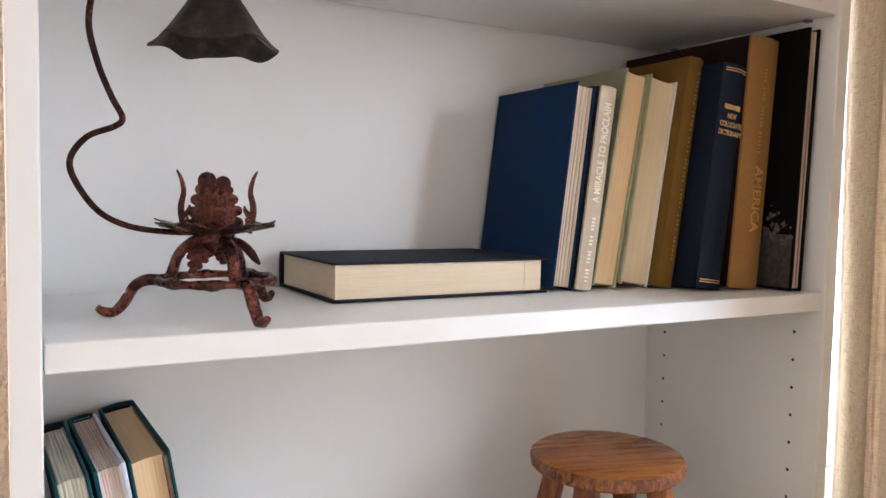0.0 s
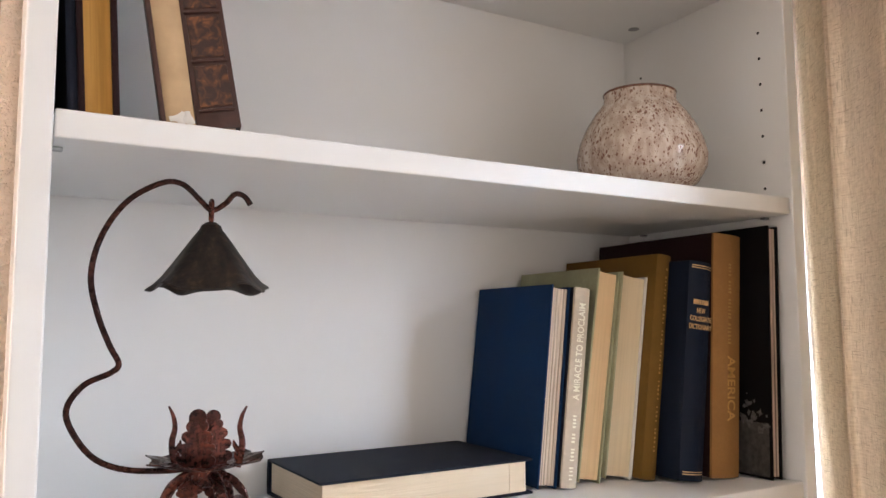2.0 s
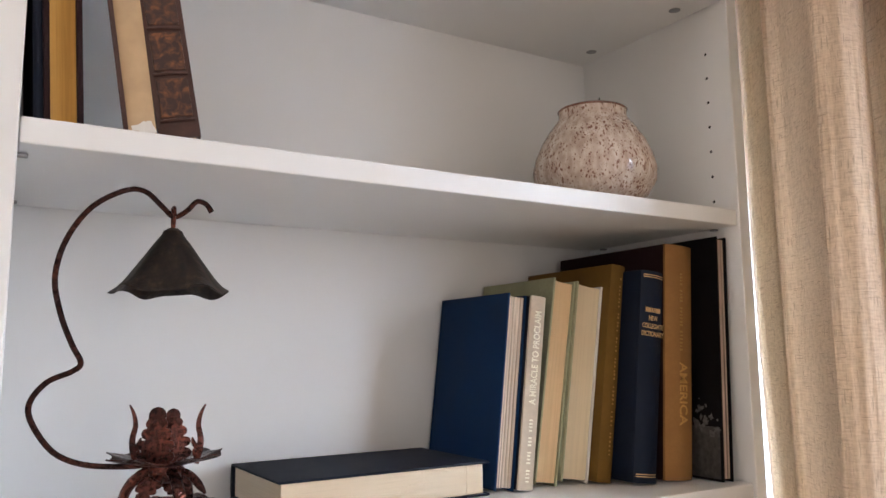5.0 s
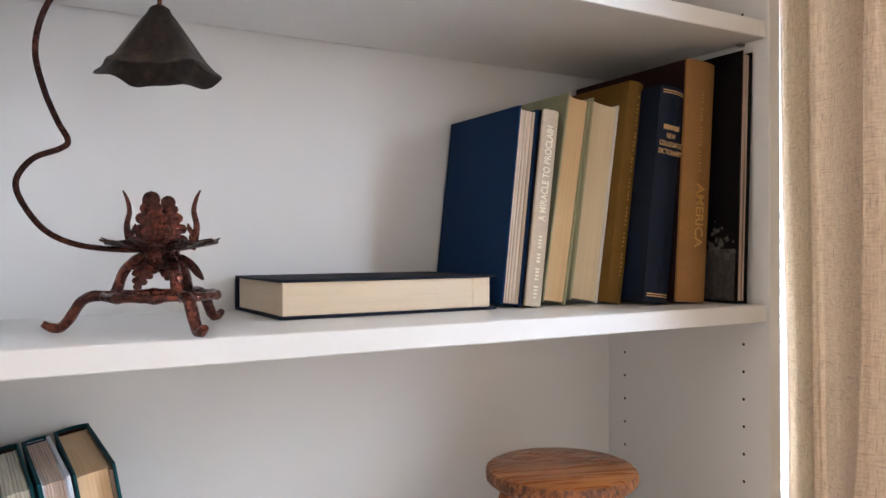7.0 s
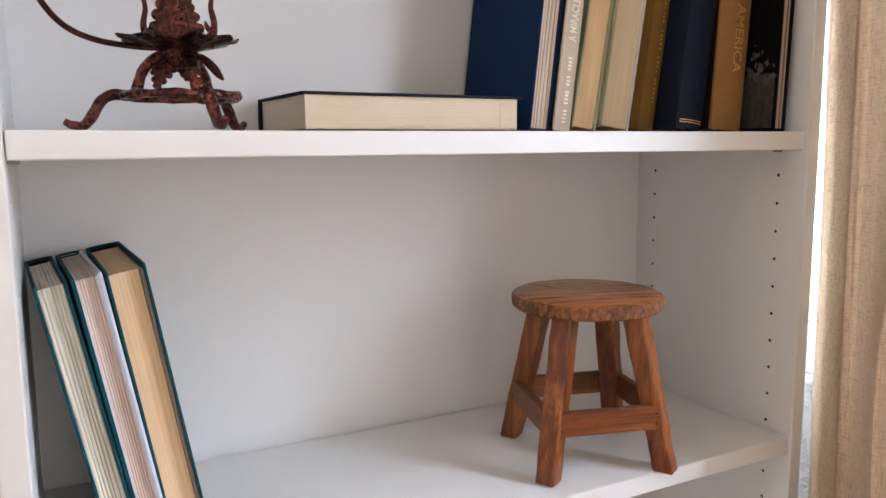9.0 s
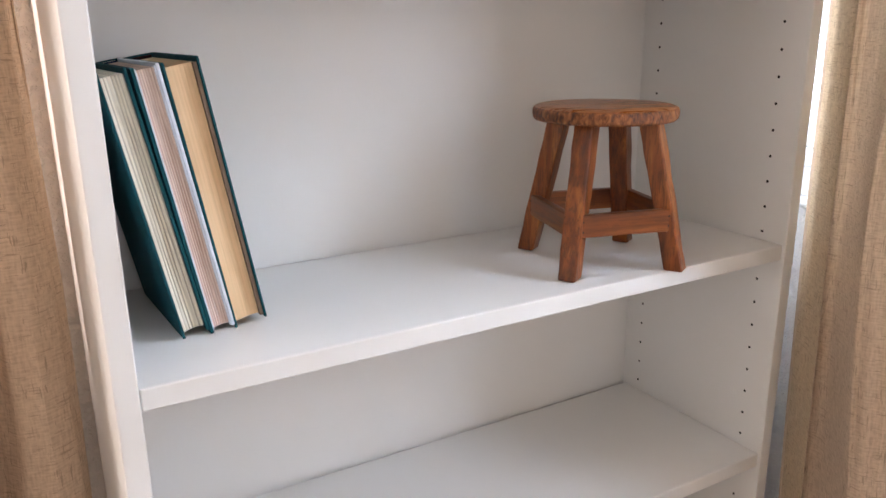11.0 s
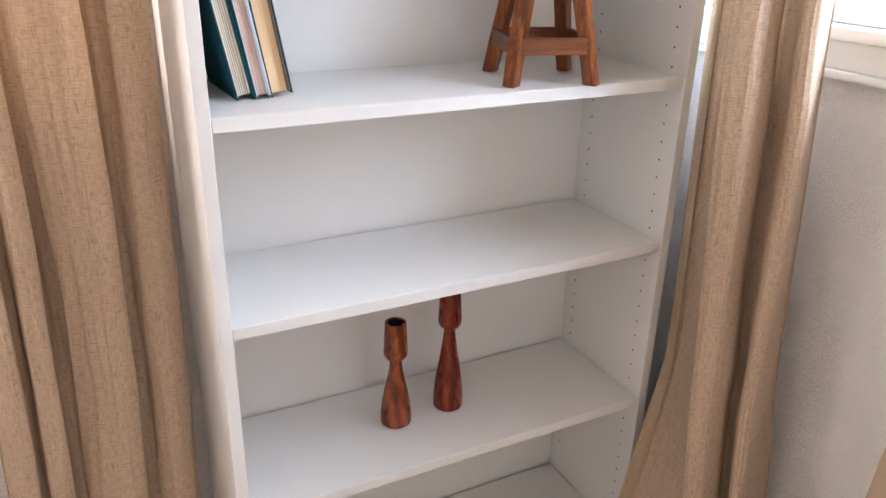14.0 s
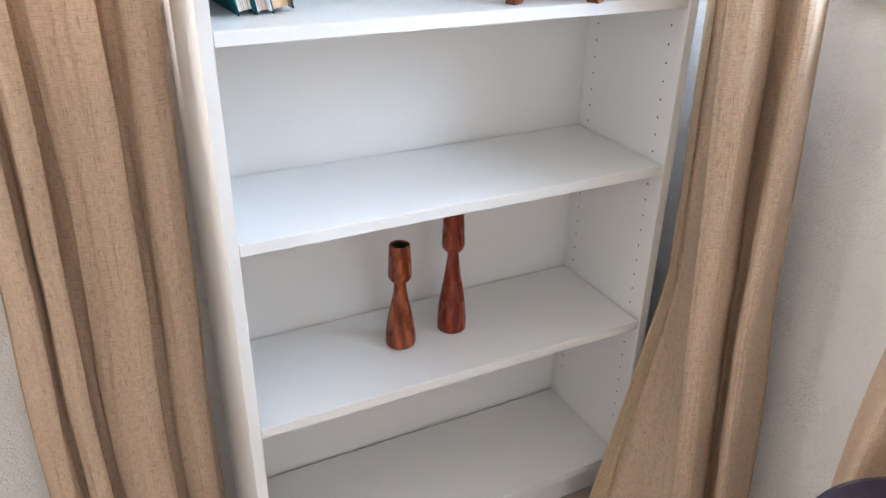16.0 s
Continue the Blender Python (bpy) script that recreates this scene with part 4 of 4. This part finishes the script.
def hand_made(a, r, z):
    return r * (1 + 0.008 * math.sin(2 * a + 1) + 0.004 * math.sin(5 * a)), z


part("body", lathe([(0.0000, 0.0000), (0.0367, 0.0000), (0.0485, 0.0031), (0.0625, 0.0138), (0.0724, 0.0307), (0.0739, 0.0445), (0.0702, 0.0614), (0.0625, 0.0791), (0.0529, 0.0945), (0.0450, 0.1044), (0.0418, 0.1091), (0.0408, 0.1144), (0.0412, 0.1187), (0.0412, 0.1199), (0.0382, 0.1194), (0.0367, 0.1144), (0.0371, 0.1083), (0.0500, 0.0929), (0.0647, 0.0614), (0.0676, 0.0423), (0.0551, 0.0138), (0.0000, 0.0061)], 72, hand_made), VASEGLAZE, vase)
part("rim", lathe([(0.0414, 0.1179), (0.0420, 0.1197), (0.0408, 0.1210), (0.0386, 0.1205), (0.0379, 0.1187)], 72, hand_made), RIMGLAZE, vase, "thin brown glazed rim")

# ---- little wooden stool ----
stool = thing("stool", "small rustic wooden stool with a round seat and splayed legs", "stool", pose(0.527, 0.078, SZ, 0, 0, -16))


def hewn(a, r, z):
    k = noise.noise(Vector((math.cos(a) * 7, math.sin(a) * 7, 0.3)))
    k2 = noise.noise(Vector((math.cos(a) * 26, math.sin(a) * 26, z * 60)))
    return r + (0.0006 * k + 0.0007 * k2) * (r > 0.072), z


part("seat", lathe([(0, 0.1795), (0.040, 0.1797), (0.075, 0.1795), (0.0785, 0.1780)], 96, hewn), SEATWOOD, stool, "round seat top with straight grain")
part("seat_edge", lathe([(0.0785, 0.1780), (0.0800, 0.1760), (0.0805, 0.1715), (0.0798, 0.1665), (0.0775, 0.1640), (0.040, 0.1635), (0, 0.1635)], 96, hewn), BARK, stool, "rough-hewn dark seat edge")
HALF, TOPHALF, LEGW = 0.0640, 0.0375, 0.0112
for sx in (-1, 1):
    for sy in (-1, 1):
        bm = bmesh.new()
        # square legs turned with their faces outwards from the middle of the seat
        diamond = ((0, -1.40), (1.40, 0), (0, 1.40), (-1.40, 0))
        a = [bm.verts.new((sx * HALF + dx * LEGW * 0.93, sy * HALF + dy * LEGW * 0.93, 0.0)) for dx, dy in diamond]
        b = [bm.verts.new((sx * TOPHALF + dx * LEGW, sy * TOPHALF + dy * LEGW, 0.164)) for dx, dy in diamond]
        bm.faces.new(a)
        bm.faces.new(b)
        for i in range(4):
            bm.faces.new((a[i], a[(i + 1) % 4], b[(i + 1) % 4], b[i]))
        bmesh.ops.subdivide_edges(bm, edges=[e for e in bm.edges if abs(e.verts[0].co.z - e.verts[1].co.z) > 0.1], cuts=14, use_grid_fill=True)
        for vtx in bm.verts:
            if vtx.co.z < 0.163:
                vtx.co += Vector((noise.noise(vtx.co * 45), noise.noise(vtx.co * 45 + Vector((7, 0, 0))), 0)) * 0.0011
        bmesh.ops.recalc_face_normals(bm, faces=bm.faces)
        sharp = [e for e in bm.edges if len(e.link_faces) == 2 and e.calc_face_angle() > 1.0]
        bmesh.ops.bevel(bm, geom=sharp, offset=0.0022, segments=3, affect="EDGES", profile=0.5)
        part("leg", bm, STOOLWOOD, stool)
ZS = 0.058
at = HALF + (TOPHALF - HALF) * ZS / 0.164
for k in range(4):
    rail = part("stretcher", box(-at - 0.001, at + 0.001, -at - 0.0115, -at - 0.0020, ZS - 0.0125, ZS + 0.0125, 0.0012), RAILWOOD, stool, "", pose(0, 0, 0, 0, 0, 90 * k))
    for x in (-at + 0.004, at - 0.004):
        for z in (ZS - 0.006, ZS + 0.005):
            part("nail", lathe([(0, 0.0004), (0.0011, 0.0003), (0.0013, 0.0)], 8), DARKHOLE, rail, "small dark nail head", pose(x, -at - 0.0116, z, 90, 0, 0))

# ---- candlesticks ----
CZ = TOPS["candle"] + 0.0006


def candlestick(label, x, y, stem, cup, fat, material):
    t = thing("candlestick", label, "candlestick", pose(x, y, CZ), "turned wooden candlesticks")
    r = fat
    part("body", lathe([(0, 0), (0.90 * r, 0.0), (0.98 * r, 0.002), (1.0 * r, 0.010), (0.99 * r, stem * 0.16), (0.90 * r, stem * 0.34), (0.74 * r, stem * 0.52), (0.56 * r, stem * 0.70), (0.43 * r, stem * 0.86), (0.375 * r, stem * 0.97), (0.37 * r, stem)], 40), material, t)
    z0 = stem - 0.001
    part("cup", lathe([(0, z0), (0.36 * r, z0), (0.60 * r, z0 + 0.004), (0.75 * r, z0 + 0.011), (0.77 * r, z0 + 0.018), (0.72 * r, z0 + cup * 0.6), (0.665 * r, z0 + cup - 0.001), (0.64 * r, z0 + cup), (0.50 * r, z0 + cup - 0.0005), (0.49 * r, z0 + cup - 0.022), (0, z0 + cup - 0.024)], 40), material, t, "tapered cup with a dark candle hole")
    part("candle_hole", lathe([(0.493 * r, z0 + cup - 0.0012), (0.484 * r, z0 + cup - 0.0215), (0, z0 + cup - 0.0225)], 32), DARKHOLE, t, "dark candle hole")
    return t


candlestick("turned rosewood candlestick with swirling grain", 0.3005, 0.131, 0.133, 0.075, 0.0282, ROSEWOOD)
candlestick("taller dark red turned wooden candlestick", 0.4105, 0.137, 0.168, 0.078, 0.0278, DARKWOOD)

# ---- dark round table at the window ----
table = thing("side_table", "dark glossy round side table near the window", "side table", pose(0.665, -0.715, 0))
part("tabletop", lathe([(0, 0.500), (0.192, 0.500), (0.199, 0.4975), (0.200, 0.492), (0.197, 0.484), (0.18, 0.481), (0, 0.481)], 64), TABLETOP, table)
part("pedestal", lathe([(0, 0.481), (0.05, 0.481), (0.03, 0.46), (0.022, 0.40), (0.024, 0.12), (0.04, 0.06), (0.05, 0.03), (0, 0.03)], 32), TABLETOP, table)
part("base", lathe([(0, 0.032), (0.10, 0.028), (0.14, 0.016), (0.145, 0.004), (0.14, 0.0), (0, 0.0)], 48), TABLETOP, table)
